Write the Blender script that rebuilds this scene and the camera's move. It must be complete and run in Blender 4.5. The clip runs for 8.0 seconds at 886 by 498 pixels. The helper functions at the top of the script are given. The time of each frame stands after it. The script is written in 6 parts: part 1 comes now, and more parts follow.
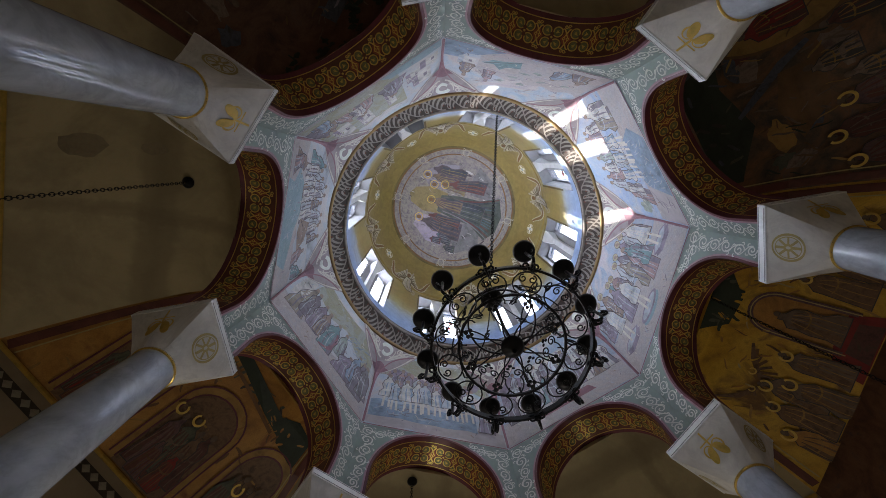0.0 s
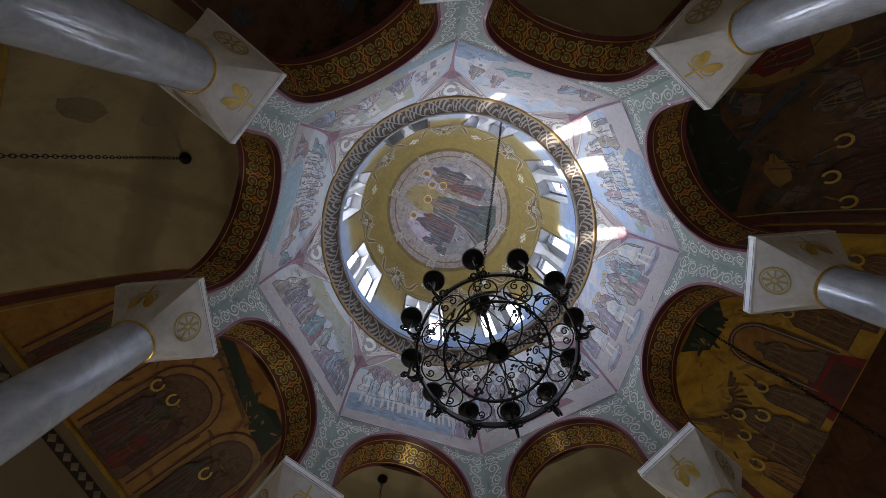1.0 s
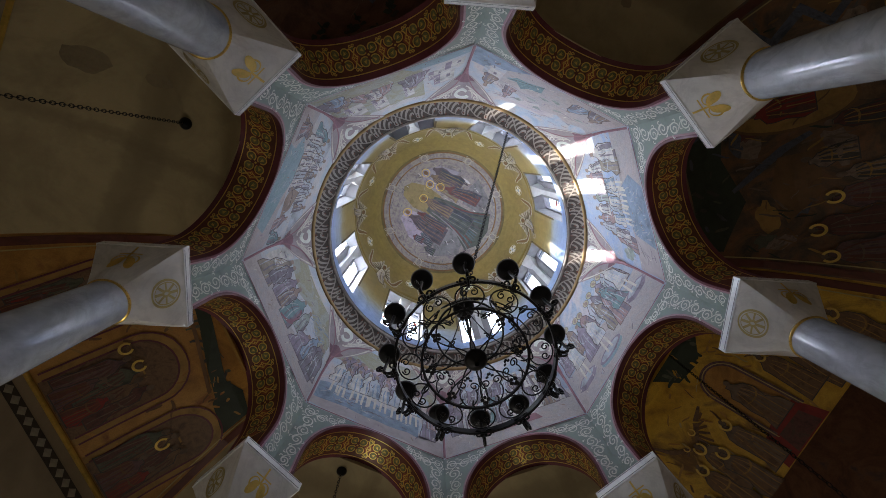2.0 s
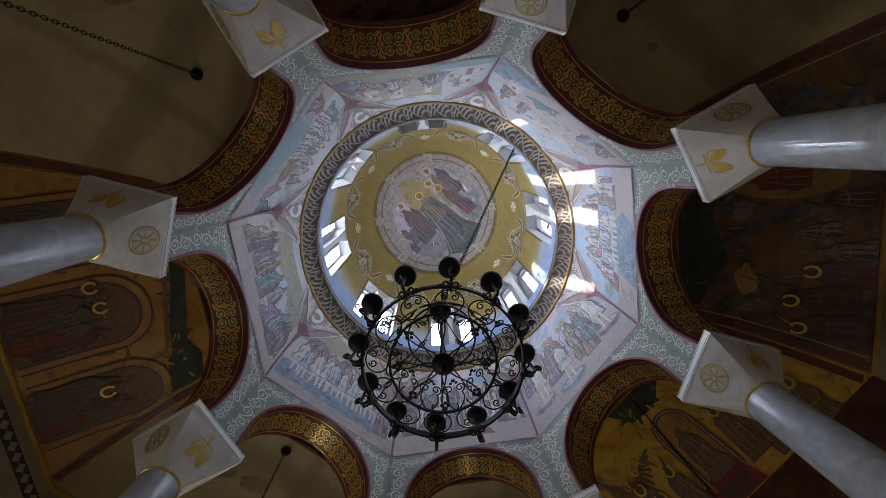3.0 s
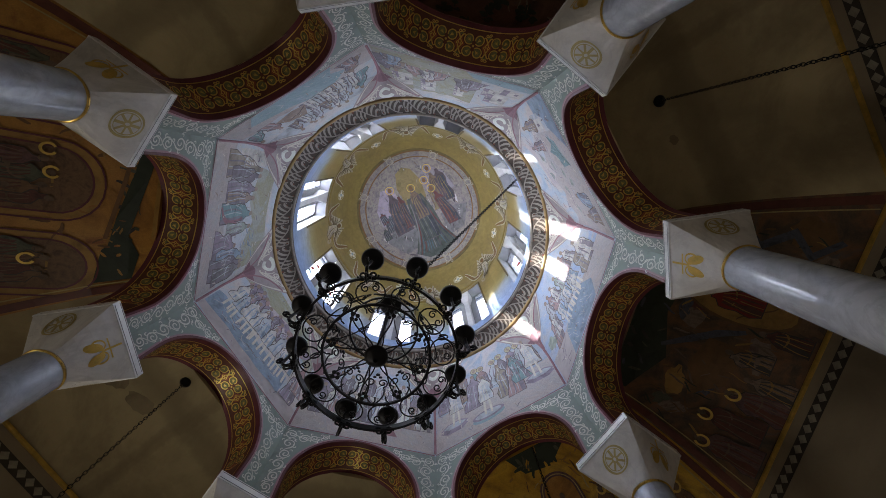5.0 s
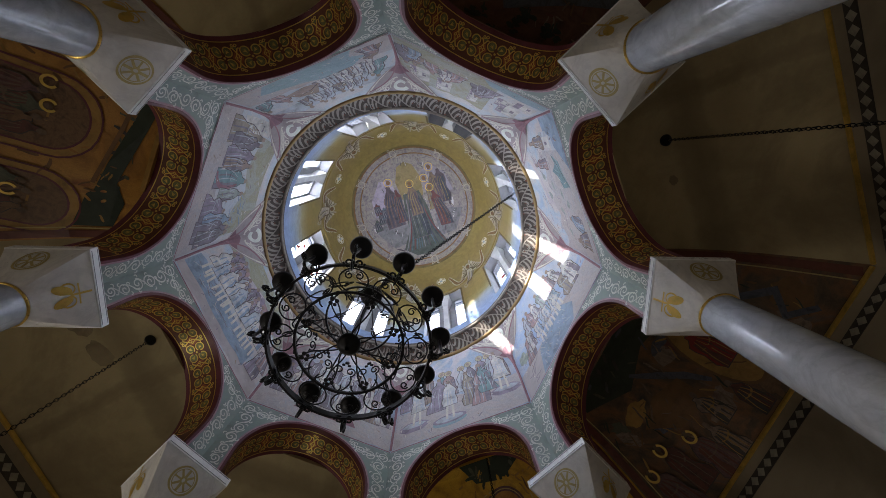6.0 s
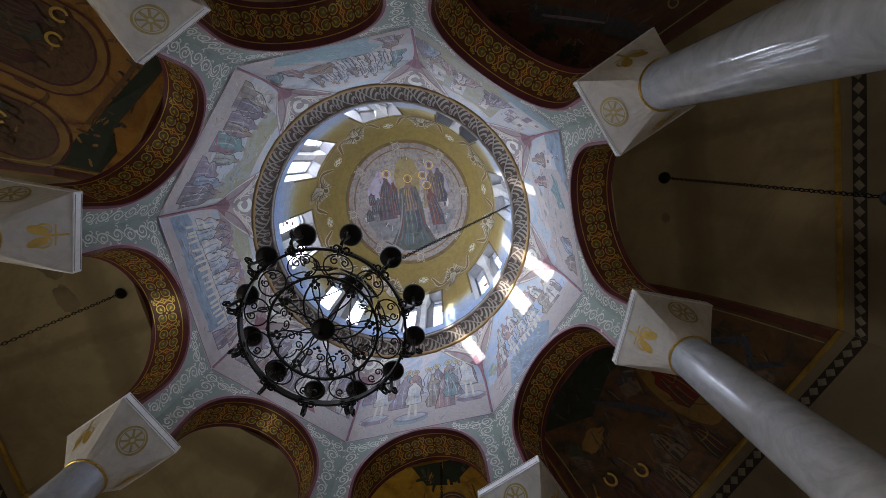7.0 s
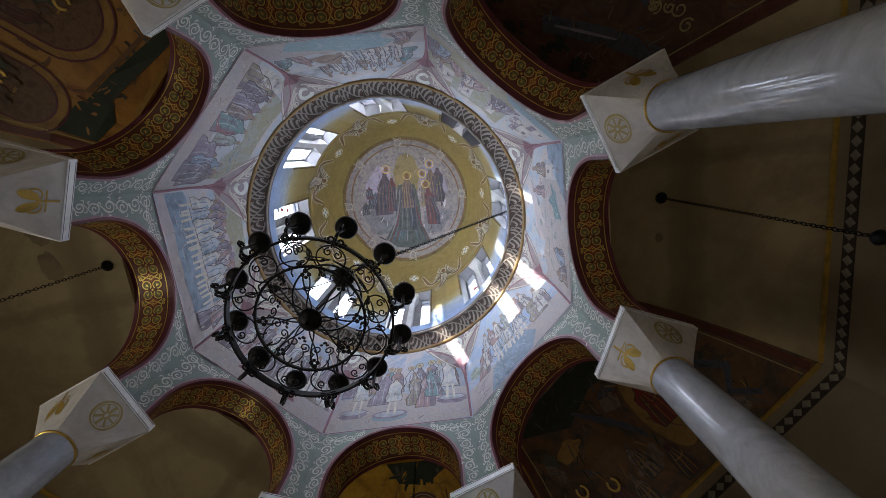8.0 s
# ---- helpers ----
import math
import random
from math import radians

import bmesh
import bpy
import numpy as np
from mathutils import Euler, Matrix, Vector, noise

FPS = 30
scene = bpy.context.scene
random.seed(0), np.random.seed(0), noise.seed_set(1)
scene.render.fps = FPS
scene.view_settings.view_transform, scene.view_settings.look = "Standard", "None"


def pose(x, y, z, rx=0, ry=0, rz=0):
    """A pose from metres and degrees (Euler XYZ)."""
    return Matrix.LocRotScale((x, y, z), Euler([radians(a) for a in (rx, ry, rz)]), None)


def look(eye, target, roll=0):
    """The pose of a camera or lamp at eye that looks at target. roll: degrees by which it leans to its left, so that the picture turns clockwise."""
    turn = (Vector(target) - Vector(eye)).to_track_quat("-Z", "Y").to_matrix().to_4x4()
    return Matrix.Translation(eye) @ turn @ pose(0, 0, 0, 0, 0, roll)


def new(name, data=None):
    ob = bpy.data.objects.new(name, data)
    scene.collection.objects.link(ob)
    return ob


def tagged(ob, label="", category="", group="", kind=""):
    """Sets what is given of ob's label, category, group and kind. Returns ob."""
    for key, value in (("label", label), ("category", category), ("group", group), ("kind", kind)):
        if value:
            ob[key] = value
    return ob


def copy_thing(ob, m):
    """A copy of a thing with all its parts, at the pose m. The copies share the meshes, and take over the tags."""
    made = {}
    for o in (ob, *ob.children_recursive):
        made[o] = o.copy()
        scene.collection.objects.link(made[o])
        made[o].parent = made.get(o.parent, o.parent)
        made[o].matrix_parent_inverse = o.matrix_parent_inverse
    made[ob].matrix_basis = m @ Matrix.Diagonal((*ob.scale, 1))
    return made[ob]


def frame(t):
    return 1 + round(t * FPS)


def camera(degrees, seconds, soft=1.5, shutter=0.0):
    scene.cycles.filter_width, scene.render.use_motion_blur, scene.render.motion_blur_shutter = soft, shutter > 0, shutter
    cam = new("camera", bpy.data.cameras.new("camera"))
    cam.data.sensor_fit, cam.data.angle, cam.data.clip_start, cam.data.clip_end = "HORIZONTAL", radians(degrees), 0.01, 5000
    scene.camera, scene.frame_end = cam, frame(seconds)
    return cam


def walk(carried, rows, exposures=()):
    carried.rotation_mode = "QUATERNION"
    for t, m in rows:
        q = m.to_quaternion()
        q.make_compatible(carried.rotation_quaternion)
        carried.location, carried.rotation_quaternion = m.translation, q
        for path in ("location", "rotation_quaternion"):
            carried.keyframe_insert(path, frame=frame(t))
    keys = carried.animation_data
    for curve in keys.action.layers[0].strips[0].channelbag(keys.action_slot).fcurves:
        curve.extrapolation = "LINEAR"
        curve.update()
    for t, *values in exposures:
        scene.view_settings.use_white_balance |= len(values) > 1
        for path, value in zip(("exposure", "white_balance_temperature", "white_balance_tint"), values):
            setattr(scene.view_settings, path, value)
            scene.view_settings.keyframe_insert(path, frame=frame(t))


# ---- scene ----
cam = camera(91.54, 8.0, soft=0.85)
# seconds, x, y, z in metres, then the turn in degrees
ROWS = [
    (0.0, -0.659, -1.700, 1.600, 168.50, 1.63, 4.47),
    (0.5, -0.679, -1.702, 1.598, 168.49, 1.71, 1.86),
    (1.0, -0.697, -1.695, 1.596, 168.53, 1.75, -1.12),
    (1.5, -0.717, -1.691, 1.604, 168.51, 1.82, -4.49),
    (3.0, -0.782, -1.673, 1.595, 168.41, 1.62, -20.05),
    (3.5, -0.803, -1.667, 1.597, 168.32, 1.60, -26.02),
    (4.0, -0.816, -1.663, 1.601, 168.25, 1.56, -31.79),
    (4.5, -0.832, -1.655, 1.601, 168.22, 1.51, -36.92),
    (6.0, -0.849, -1.628, 1.599, 168.19, 1.03, -51.45),
    (6.5, -0.861, -1.627, 1.600, 168.08, 0.95, -55.95),
    (7.0, -0.870, -1.621, 1.599, 168.05, 0.85, -60.71),
    (7.5, -0.880, -1.617, 1.598, 168.01, 0.81, -64.10),
    (8.0, -0.884, -1.611, 1.602, 167.99, 0.77, -65.78),
]
EXPOSURE = [(0.0, 1.55), (8.0, 1.55)]
walk(cam, [(t, pose(x, y, z, rx, ry, rz)) for t, x, y, z, rx, ry, rz in ROWS], EXPOSURE)

# ---- light: low sun through the dome windows, dull daylight in every opening ----
R = 3.5                      # corner radius of the octagon under the dome
A0 = 174.79                  # azimuth of its first corner, degrees
ZV = 8.435                   # foot line of the painted panels
T8 = math.tan(radians(22.5))
C8 = math.cos(radians(22.5))
AP, APB = R * C8, 3.87       # inner and outer face of the arcade walls
ARC_R, ARC_Z = 1.05, 7.35    # arch radius and centre height
Z_CAP, Z_SHAFT = 7.007, 6.24  # top of the capitals, top of the shafts
Z_RING, Z_DRUM, Z_TOP = 11.235, 14.9, 17.5   # cornice, top of the drum, crown of the dome
R_DRUM, R_OUT = 2.765, 3.12  # inner and outer face of the drum
WIN_LO, WIN_HI = 11.85, 14.6
PANE_X = 3.06                # plane of the glass
WIN_A, WIN_B = 4.4, 11.4     # a pair's panes, degrees from its middle
RIM_R, RIM_DROP = 3.035, 0.25   # lower rim of the sloped cornice
SUN_AZ, SUN_EL = A0 + 151.0, 17.5   # where the light goes, and how steeply

world = bpy.data.worlds.new("sky")
scene.world = world
world.use_nodes = True
sky = world.node_tree.nodes.new("ShaderNodeTexSky")
sky.sky_type, sky.sun_disc = "NISHITA", False
sky.sun_elevation, sky.sun_rotation = radians(SUN_EL), radians(90 - (SUN_AZ + 180))
background = world.node_tree.nodes["Background"]
world.node_tree.links.new(sky.outputs[0], background.inputs[0])
background.inputs[1].default_value = 0.06

sun = new("sun", bpy.data.lights.new("sun", "SUN"))
sun.data.energy, sun.data.angle, sun.data.color = 5.0, radians(0.6), (1.0, 0.95, 0.88)
d = Vector((math.cos(radians(SUN_AZ)) * math.cos(radians(SUN_EL)), math.sin(radians(SUN_AZ)) * math.cos(radians(SUN_EL)), -math.sin(radians(SUN_EL))))
sun.matrix_world = look((0, 0, 30), Vector((0, 0, 30)) + d)


def turn(deg):
    """The pose of a side or corner: local x points out from the axis, y along the wall."""
    return pose(0, 0, 0, 0, 0, deg)


def side_deg(k):
    return A0 + 45 * k + 22.5


def window_light(name, m, w, h, power, color):
    lamp = new(name, bpy.data.lights.new(name, "AREA"))
    lamp.data.shape, lamp.data.size, lamp.data.size_y = "RECTANGLE", w, h
    lamp.data.energy, lamp.data.color = power, color
    lamp.matrix_world = m
    return lamp


# daylight in the eight window pairs of the drum; the lamp looks inwards
DOME_POWER = [42.0, 0.0, 31.0, 30.0, 28.0, 28.0, 46.0, 118.0]   # strongest towards the sun
for k in (0, 2, 3, 4, 5, 6, 7):   # the pair over the second side is blind
    m = turn(side_deg(k)) @ pose(R_OUT + 0.08, 0, (WIN_LO + WIN_HI) / 2, 90, 0, 90)
    window_light("window_light", m, 1.3, WIN_HI - WIN_LO, DOME_POWER[k], (0.78, 0.845, 1.0))

# daylight in the tall windows low in the outer wall
WALL_AP = 7.95
LOW_POWER = [0.3, 1.8, 0.6, 0.0, 2.2, 8.0, 36.0, 8.0]
for k in range(8):
    if LOW_POWER[k]:
        m = turn(side_deg(k)) @ pose(WALL_AP + 0.12, 0, 3.1, 90, 0, 90)
        window_light("window_light", m, 1.15, 2.5, LOW_POWER[k], (1.0, 0.93, 0.82))


# ---- materials ----
def nodes_of(name):
    m = bpy.data.materials.new(name)
    m.use_nodes = True
    nt = m.node_tree
    return m, nt, nt.nodes["Principled BSDF"]


def noise_of(nt, co, scale, detail=6.0, rough=0.6, distort=0.0):
    n = nt.nodes.new("ShaderNodeTexNoise")
    n.inputs["Scale"].default_value, n.inputs["Detail"].default_value = scale, detail
    n.inputs["Roughness"].default_value, n.inputs["Distortion"].default_value = rough, distort
    nt.links.new(co, n.inputs["Vector"])
    return n


def ramp_of(nt, fac, stops, mode="LINEAR"):
    r = nt.nodes.new("ShaderNodeValToRGB")
    r.color_ramp.interpolation = mode
    e = r.color_ramp.elements
    while len(e) < len(stops):
        e.new(0.5)
    for i, (p, c) in enumerate(stops):
        e[i].position, e[i].color = p, (*c, 1)
    nt.links.new(fac, r.inputs[0])
    return r


def mix_of(nt, kind, fac, a, b):
    n = nt.nodes.new("ShaderNodeMix")
    n.data_type, n.blend_type = "RGBA", kind
    for sock, v in ((0, fac), (6, a), (7, b)):
        if isinstance(v, (int, float)):
            n.inputs[sock].default_value = v
        elif isinstance(v, tuple):
            n.inputs[sock].default_value = (*v, 1)
        else:
            nt.links.new(v, n.inputs[sock])
    return n.outputs[2]


def bump_of(nt, bsdf, height, strength, dist=0.01):
    b = nt.nodes.new("ShaderNodeBump")
    b.inputs["Strength"].default_value, b.inputs["Distance"].default_value = strength, dist
    nt.links.new(height, b.inputs["Height"])
    nt.links.new(b.outputs[0], bsdf.inputs["Normal"])


def surface(name, col, rough=0.6, metal=0.0, vary=0.25, scale=3.0, grain=40.0, bump=0.15, stain=None, spec=0.5):
    """Paint, plaster, metal: a base colour with large stains, fine grain and slight relief."""
    m, nt, b = nodes_of(name)
    co = nt.nodes.new("ShaderNodeTexCoord").outputs["Object"]
    big, fine = noise_of(nt, co, scale, 5, 0.65, 0.4), noise_of(nt, co, grain, 4, 0.6)
    dark = tuple(c * (1 - vary) for c in col)
    light = tuple(min(1, c * (1 + 0.6 * vary)) for c in col)
    r = ramp_of(nt, big.outputs[0], [(0.3, dark), (0.5, col), (0.72, light)])
    c = mix_of(nt, "MULTIPLY", 0.35 * min(1, vary * 2), r.outputs[0], fine.outputs[1])
    if stain:
        s = noise_of(nt, co, scale * 0.45, 8, 0.7, 1.2)
        f = ramp_of(nt, s.outputs[0], [(0.47, (0, 0, 0)), (0.62, (0.75, 0.75, 0.75))])
        c = mix_of(nt, "MIX", f.outputs[0], c, stain)
    nt.links.new(c, b.inputs["Base Color"])
    b.inputs["Roughness"].default_value, b.inputs["Metallic"].default_value = rough, metal
    b.inputs["Specular IOR Level"].default_value = spec
    rr = ramp_of(nt, fine.outputs[0], [(0.2, (max(0.03, rough - 0.1),) * 3), (0.8, (min(1, rough + 0.12),) * 3)])
    nt.links.new(rr.outputs[0], b.inputs["Roughness"])
    bump_of(nt, b, fine.outputs[0], bump, 0.006)
    return m


def fresco(name, stops, scale=1.6, distort=1.6, seed=0.0, rough=0.7, brush=9.0, mute=0.3):
    """Mural paint: drifting fields of several colours with brush strokes over plaster."""
    m, nt, b = nodes_of(name)
    tc = nt.nodes.new("ShaderNodeTexCoord")
    mp = nt.nodes.new("ShaderNodeMapping")
    mp.inputs["Location"].default_value = (seed * 3.7, seed * 1.9, seed * 5.3)
    nt.links.new(tc.outputs["Object"], mp.inputs["Vector"])
    co = mp.outputs[0]
    big = noise_of(nt, co, scale, 7, 0.62, distort)
    r = ramp_of(nt, big.outputs[0], stops)
    vor = nt.nodes.new("ShaderNodeTexVoronoi")
    vor.inputs["Scale"].default_value = brush
    warp = noise_of(nt, co, brush * 0.6, 3, 0.5, 0.5)
    w = mix_of(nt, "LINEAR_LIGHT", 0.25, co, warp.outputs[1])
    nt.links.new(w, vor.inputs["Vector"])
    tone = ramp_of(nt, vor.outputs["Distance"], [(0.0, (0.55, 0.53, 0.55)), (0.5, (1, 1, 1))])
    c = mix_of(nt, "MULTIPLY", mute, r.outputs[0], tone.outputs[0])
    fine = noise_of(nt, co, 45, 4, 0.6)
    c = mix_of(nt, "OVERLAY", 0.35, c, fine.outputs[0])
    nt.links.new(c, b.inputs["Base Color"])
    b.inputs["Roughness"].default_value = rough
    bump_of(nt, b, fine.outputs[0], 0.1, 0.005)
    return m


def marble(name, col, vein, rough):
    m, nt, b = nodes_of(name)
    co = nt.nodes.new("ShaderNodeTexCoord").outputs["Object"]
    w = noise_of(nt, co, 1.3, 9, 0.6, 2.2)
    v = ramp_of(nt, w.outputs[0], [(0.43, col), (0.5, vein), (0.56, col)])
    cloud = noise_of(nt, co, 4.0, 5, 0.6, 0.5)
    c = mix_of(nt, "OVERLAY", 0.45, v.outputs[0], cloud.outputs[0])
    nt.links.new(c, b.inputs["Base Color"])
    fine = noise_of(nt, co, 14.0, 4, 0.6)
    rr = ramp_of(nt, fine.outputs[0], [(0.3, (rough * 0.7,) * 3), (0.75, (rough * 1.5,) * 3)])
    nt.links.new(rr.outputs[0], b.inputs["Roughness"])
    bump_of(nt, b, cloud.outputs[0], 0.012, 0.01)
    return m


M = {
    "marble": marble("polished_marble", (0.45, 0.485, 0.54), (0.39, 0.42, 0.47), 0.09),
    "cap": marble("capital_marble", (0.72, 0.7, 0.67), (0.64, 0.62, 0.6), 0.35),
    # whiter copy of the capital marble: dome light on the slab put into its colour
    "slab": marble("lit_slab_marble", (0.86, 0.86, 0.86), (0.78, 0.78, 0.78), 0.3),
    "gold": surface("gilding", (0.75, 0.5, 0.13), 0.32, 0.85, 0.3, 4, 60, 0.1),
    "goldpaint": surface("gold_paint", (0.8, 0.55, 0.13), 0.36, 0.5, 0.3, 5, 50, 0.1),
    "dullgold": surface("dull_gold_paint", (0.52, 0.42, 0.17), 0.5, 0.25, 0.25, 5, 50, 0.1),
    "green": surface("pale_green_plaster", (0.33, 0.4, 0.37), 0.7, 0, 0.25, 2.0, 30, 0.12),
    "scroll": surface("white_scroll_paint", (0.84, 0.86, 0.8), 0.6, 0, 0.2, 6, 50, 0.1),
    "red": surface("oxblood_paint", (0.15, 0.03, 0.045), 0.45, 0, 0.3, 4, 40, 0.1),
    "darkred": surface("dark_oxblood_paint", (0.16, 0.045, 0.028), 0.45, 0, 0.35, 4, 40, 0.1),
    "leafgreen": surface("dark_leaf_paint", (0.2, 0.19, 0.07), 0.5, 0, 0.35, 6, 40, 0.1),
    "lozenge": surface("brick_red_paint", (0.36, 0.095, 0.035), 0.45, 0, 0.35, 6, 40, 0.1),
    "pink": surface("rose_line_paint", (0.5, 0.3, 0.34), 0.6, 0, 0.2, 5, 40, 0.1),
    "rust": surface("rust_paint", (0.2, 0.07, 0.04), 0.5, 0, 0.35, 6, 40, 0.1),
    "rose": surface("deep_rose_paint", (0.36, 0.18, 0.22), 0.6, 0, 0.25, 5, 40, 0.1),
    "outline": surface("brown_outline_paint", (0.14, 0.11, 0.12), 0.65, 0, 0.4, 8, 40, 0.1),
    "glowpale": surface("pale_yellow_paint", (0.56, 0.5, 0.34), 0.6, 0, 0.3, 5, 40, 0.1),
    "tancloth": surface("tan_cloth_paint", (0.42, 0.36, 0.3), 0.65, 0, 0.45, 5, 40, 0.1),
    "medbrown": surface("umber_cloth_paint", (0.2, 0.135, 0.09), 0.65, 0, 0.45, 5, 40, 0.1),
    "greycloth": surface("grey_cloth_paint", (0.28, 0.27, 0.29), 0.65, 0, 0.45, 5, 40, 0.1),
    "squinch": surface("rose_white_plaster", (0.44, 0.37, 0.38), 0.6, 0, 0.3, 4, 40, 0.1),
    "foot": surface("pale_rose_paint", (0.56, 0.51, 0.52), 0.65, 0, 0.2, 3, 40, 0.1),
    "glow": surface("pale_ochre_paint", (0.27, 0.205, 0.085), 0.6, 0, 0.4, 4, 30, 0.1),
    "olive": surface("olive_ochre_paint", (0.165, 0.118, 0.04), 0.5, 0, 0.4, 3, 30, 0.1),
    "wing": surface("stone_white_paint", (0.52, 0.48, 0.4), 0.6, 0, 0.4, 6, 30, 0.1),
    "damp": surface("damp_plaster", (0.32, 0.255, 0.15), 0.75, 0, 0.3, 2.5, 20, 0.1),
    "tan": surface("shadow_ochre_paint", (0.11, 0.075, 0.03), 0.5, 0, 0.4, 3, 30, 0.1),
    "diamond": surface("stone_grey_paint", (0.42, 0.39, 0.32), 0.6, 0, 0.4, 3, 30, 0.1),
    "reveal": surface("grey_limewash", (0.24, 0.24, 0.25), 0.7, 0, 0.2, 3, 30, 0.1),
    "plum": surface("plum_plaster", (0.3, 0.16, 0.2), 0.65, 0, 0.3, 4, 40, 0.1),
    "cream": surface("cream_paint", (0.76, 0.72, 0.64), 0.55, 0, 0.2, 6, 50, 0.12),
    "iron": surface("black_wrought_iron", (0.012, 0.012, 0.014), 0.42, 0.6, 0.3, 12, 80, 0.15),
    "ringdark": surface("dark_brown_cornice_paint", (0.085, 0.062, 0.05), 0.5, 0, 0.35, 4, 40, 0.1),
    "leafcream": surface("bronze_leaf_paint", (0.41, 0.36, 0.31), 0.45, 0.2, 0.35, 7, 50, 0.1),
    "rim": surface("brown_gilt_moulding", (0.45, 0.3, 0.14), 0.35, 0.5, 0.3, 4, 40, 0.1),
    "white": surface("white_limewash", (0.56, 0.56, 0.57), 0.6, 0, 0.2, 2.5, 30, 0.12),
    "wall": surface("ochre_wall_plaster", (0.36, 0.3, 0.21), 0.7, 0, 0.2, 0.8, 20, 0.15),
    "floor": marble("floor_marble", (0.32, 0.28, 0.24), (0.2, 0.17, 0.15), 0.25),
    "black": surface("black_paint", (0.06, 0.052, 0.045), 0.5, 0, 0.3, 6, 40, 0.1),
    "frame": surface("grey_window_frame", (0.17, 0.17, 0.19), 0.5, 0, 0.15, 6, 40, 0.1),
    "brown": surface("brown_frame_paint", (0.2, 0.1, 0.035), 0.5, 0, 0.4, 3, 30, 0.1),
    "ochre": surface("ochre_paint", (0.42, 0.24, 0.06), 0.5, 0.15, 0.4, 3, 30, 0.1),
    "deepgreen": surface("deep_green_paint", (0.035, 0.05, 0.032), 0.55, 0, 0.4, 3, 30, 0.1),
    "scarlet": surface("scarlet_paint", (0.27, 0.022, 0.016), 0.5, 0, 0.3, 4, 30, 0.1),
}
ROBES = [surface("robe_paint", c, 0.7, 0, 0.4, 5, 30, 0.1) for c in (
    (0.58, 0.62, 0.68), (0.34, 0.44, 0.58), (0.5, 0.34, 0.34), (0.38, 0.32, 0.41), (0.74, 0.72, 0.69),
    (0.24, 0.38, 0.41), (0.42, 0.32, 0.27), (0.42, 0.48, 0.44), (0.29, 0.26, 0.31))]
DARKROBES = [surface("dark_robe_paint", c, 0.6, 0, 0.45, 5, 30, 0.1) for c in (
    (0.1, 0.03, 0.025), (0.05, 0.06, 0.09), (0.14, 0.08, 0.04), (0.06, 0.08, 0.05), (0.16, 0.11, 0.08), (0.12, 0.05, 0.05))]
MEDALROBES = [surface("medallion_robe_paint", c, 0.7, 0, 0.45, 5, 30, 0.1) for c in (
    (0.06, 0.065, 0.085), (0.085, 0.1, 0.085), (0.15, 0.05, 0.05), (0.1, 0.075, 0.09), (0.21, 0.2, 0.21), (0.09, 0.14, 0.17))]
SKYS = [fresco("fresco_plaster", st, 1.1, 1.8, i * 1.7) for i, st in enumerate([
    [(0.25, (0.5, 0.46, 0.52)), (0.42, (0.62, 0.58, 0.6)), (0.55, (0.36, 0.46, 0.6)), (0.72, (0.6, 0.5, 0.48))],
    [(0.25, (0.36, 0.48, 0.62)), (0.42, (0.5, 0.58, 0.66)), (0.58, (0.66, 0.6, 0.58)), (0.72, (0.52, 0.46, 0.54))],
    [(0.25, (0.6, 0.56, 0.52)), (0.45, (0.54, 0.6, 0.66)), (0.6, (0.66, 0.62, 0.6)), (0.75, (0.44, 0.5, 0.5))],
    [(0.25, (0.3, 0.42, 0.66)), (0.45, (0.42, 0.54, 0.72)), (0.6, (0.58, 0.6, 0.66)), (0.75, (0.6, 0.52, 0.54))],
])]
M["stoneground"] = fresco("pale_ground_paint", [(0.3, (0.46, 0.41, 0.4)), (0.45, (0.56, 0.5, 0.49)), (0.58, (0.5, 0.48, 0.5)), (0.72, (0.58, 0.53, 0.47))], 2.2, 1.5, 7.0)
M["sagewash"] = fresco("sage_wash_paint", [(0.3, (0.36, 0.37, 0.3)), (0.45, (0.44, 0.46, 0.42)), (0.58, (0.4, 0.38, 0.26)), (0.72, (0.46, 0.47, 0.44))], 1.8, 1.5, 8.0)
M["seagreen"] = fresco("sea_green_paint", [(0.3, (0.26, 0.38, 0.44)), (0.48, (0.33, 0.45, 0.52)), (0.6, (0.28, 0.42, 0.46)), (0.75, (0.42, 0.5, 0.55))], 3.0, 1.5, 9.0)
M["medal"] = fresco("medallion_paint", [(0.28, (0.1, 0.09, 0.11)), (0.42, (0.22, 0.19, 0.2)), (0.55, (0.3, 0.265, 0.23)), (0.7, (0.12, 0.12, 0.15))], 2.4, 2.4, 4.0, brush=7.0, mute=0.8)
M["mural_dark"] = fresco("dark_mural_paint", [(0.3, (0.03, 0.03, 0.026)), (0.44, (0.11, 0.07, 0.04)), (0.57, (0.22, 0.1, 0.04)), (0.7, (0.08, 0.1, 0.1))], 0.9, 2.0, 2.0, 0.5, 5, 0.5)
M["mural_gold"] = fresco("gold_mural_paint", [(0.28, (0.24, 0.12, 0.016)), (0.43, (0.55, 0.31, 0.025)), (0.56, (0.66, 0.4, 0.04)), (0.7, (0.2, 0.1, 0.025))], 0.8, 1.5, 3.0, 0.45, 5, 0.45)
M["mural_brown"] = fresco("brown_mural_paint", [(0.28, (0.2, 0.085, 0.018)), (0.45, (0.42, 0.2, 0.035)), (0.58, (0.5, 0.26, 0.05)), (0.74, (0.24, 0.07, 0.025))], 0.8, 1.5, 5.0, 0.45, 5, 0.45)
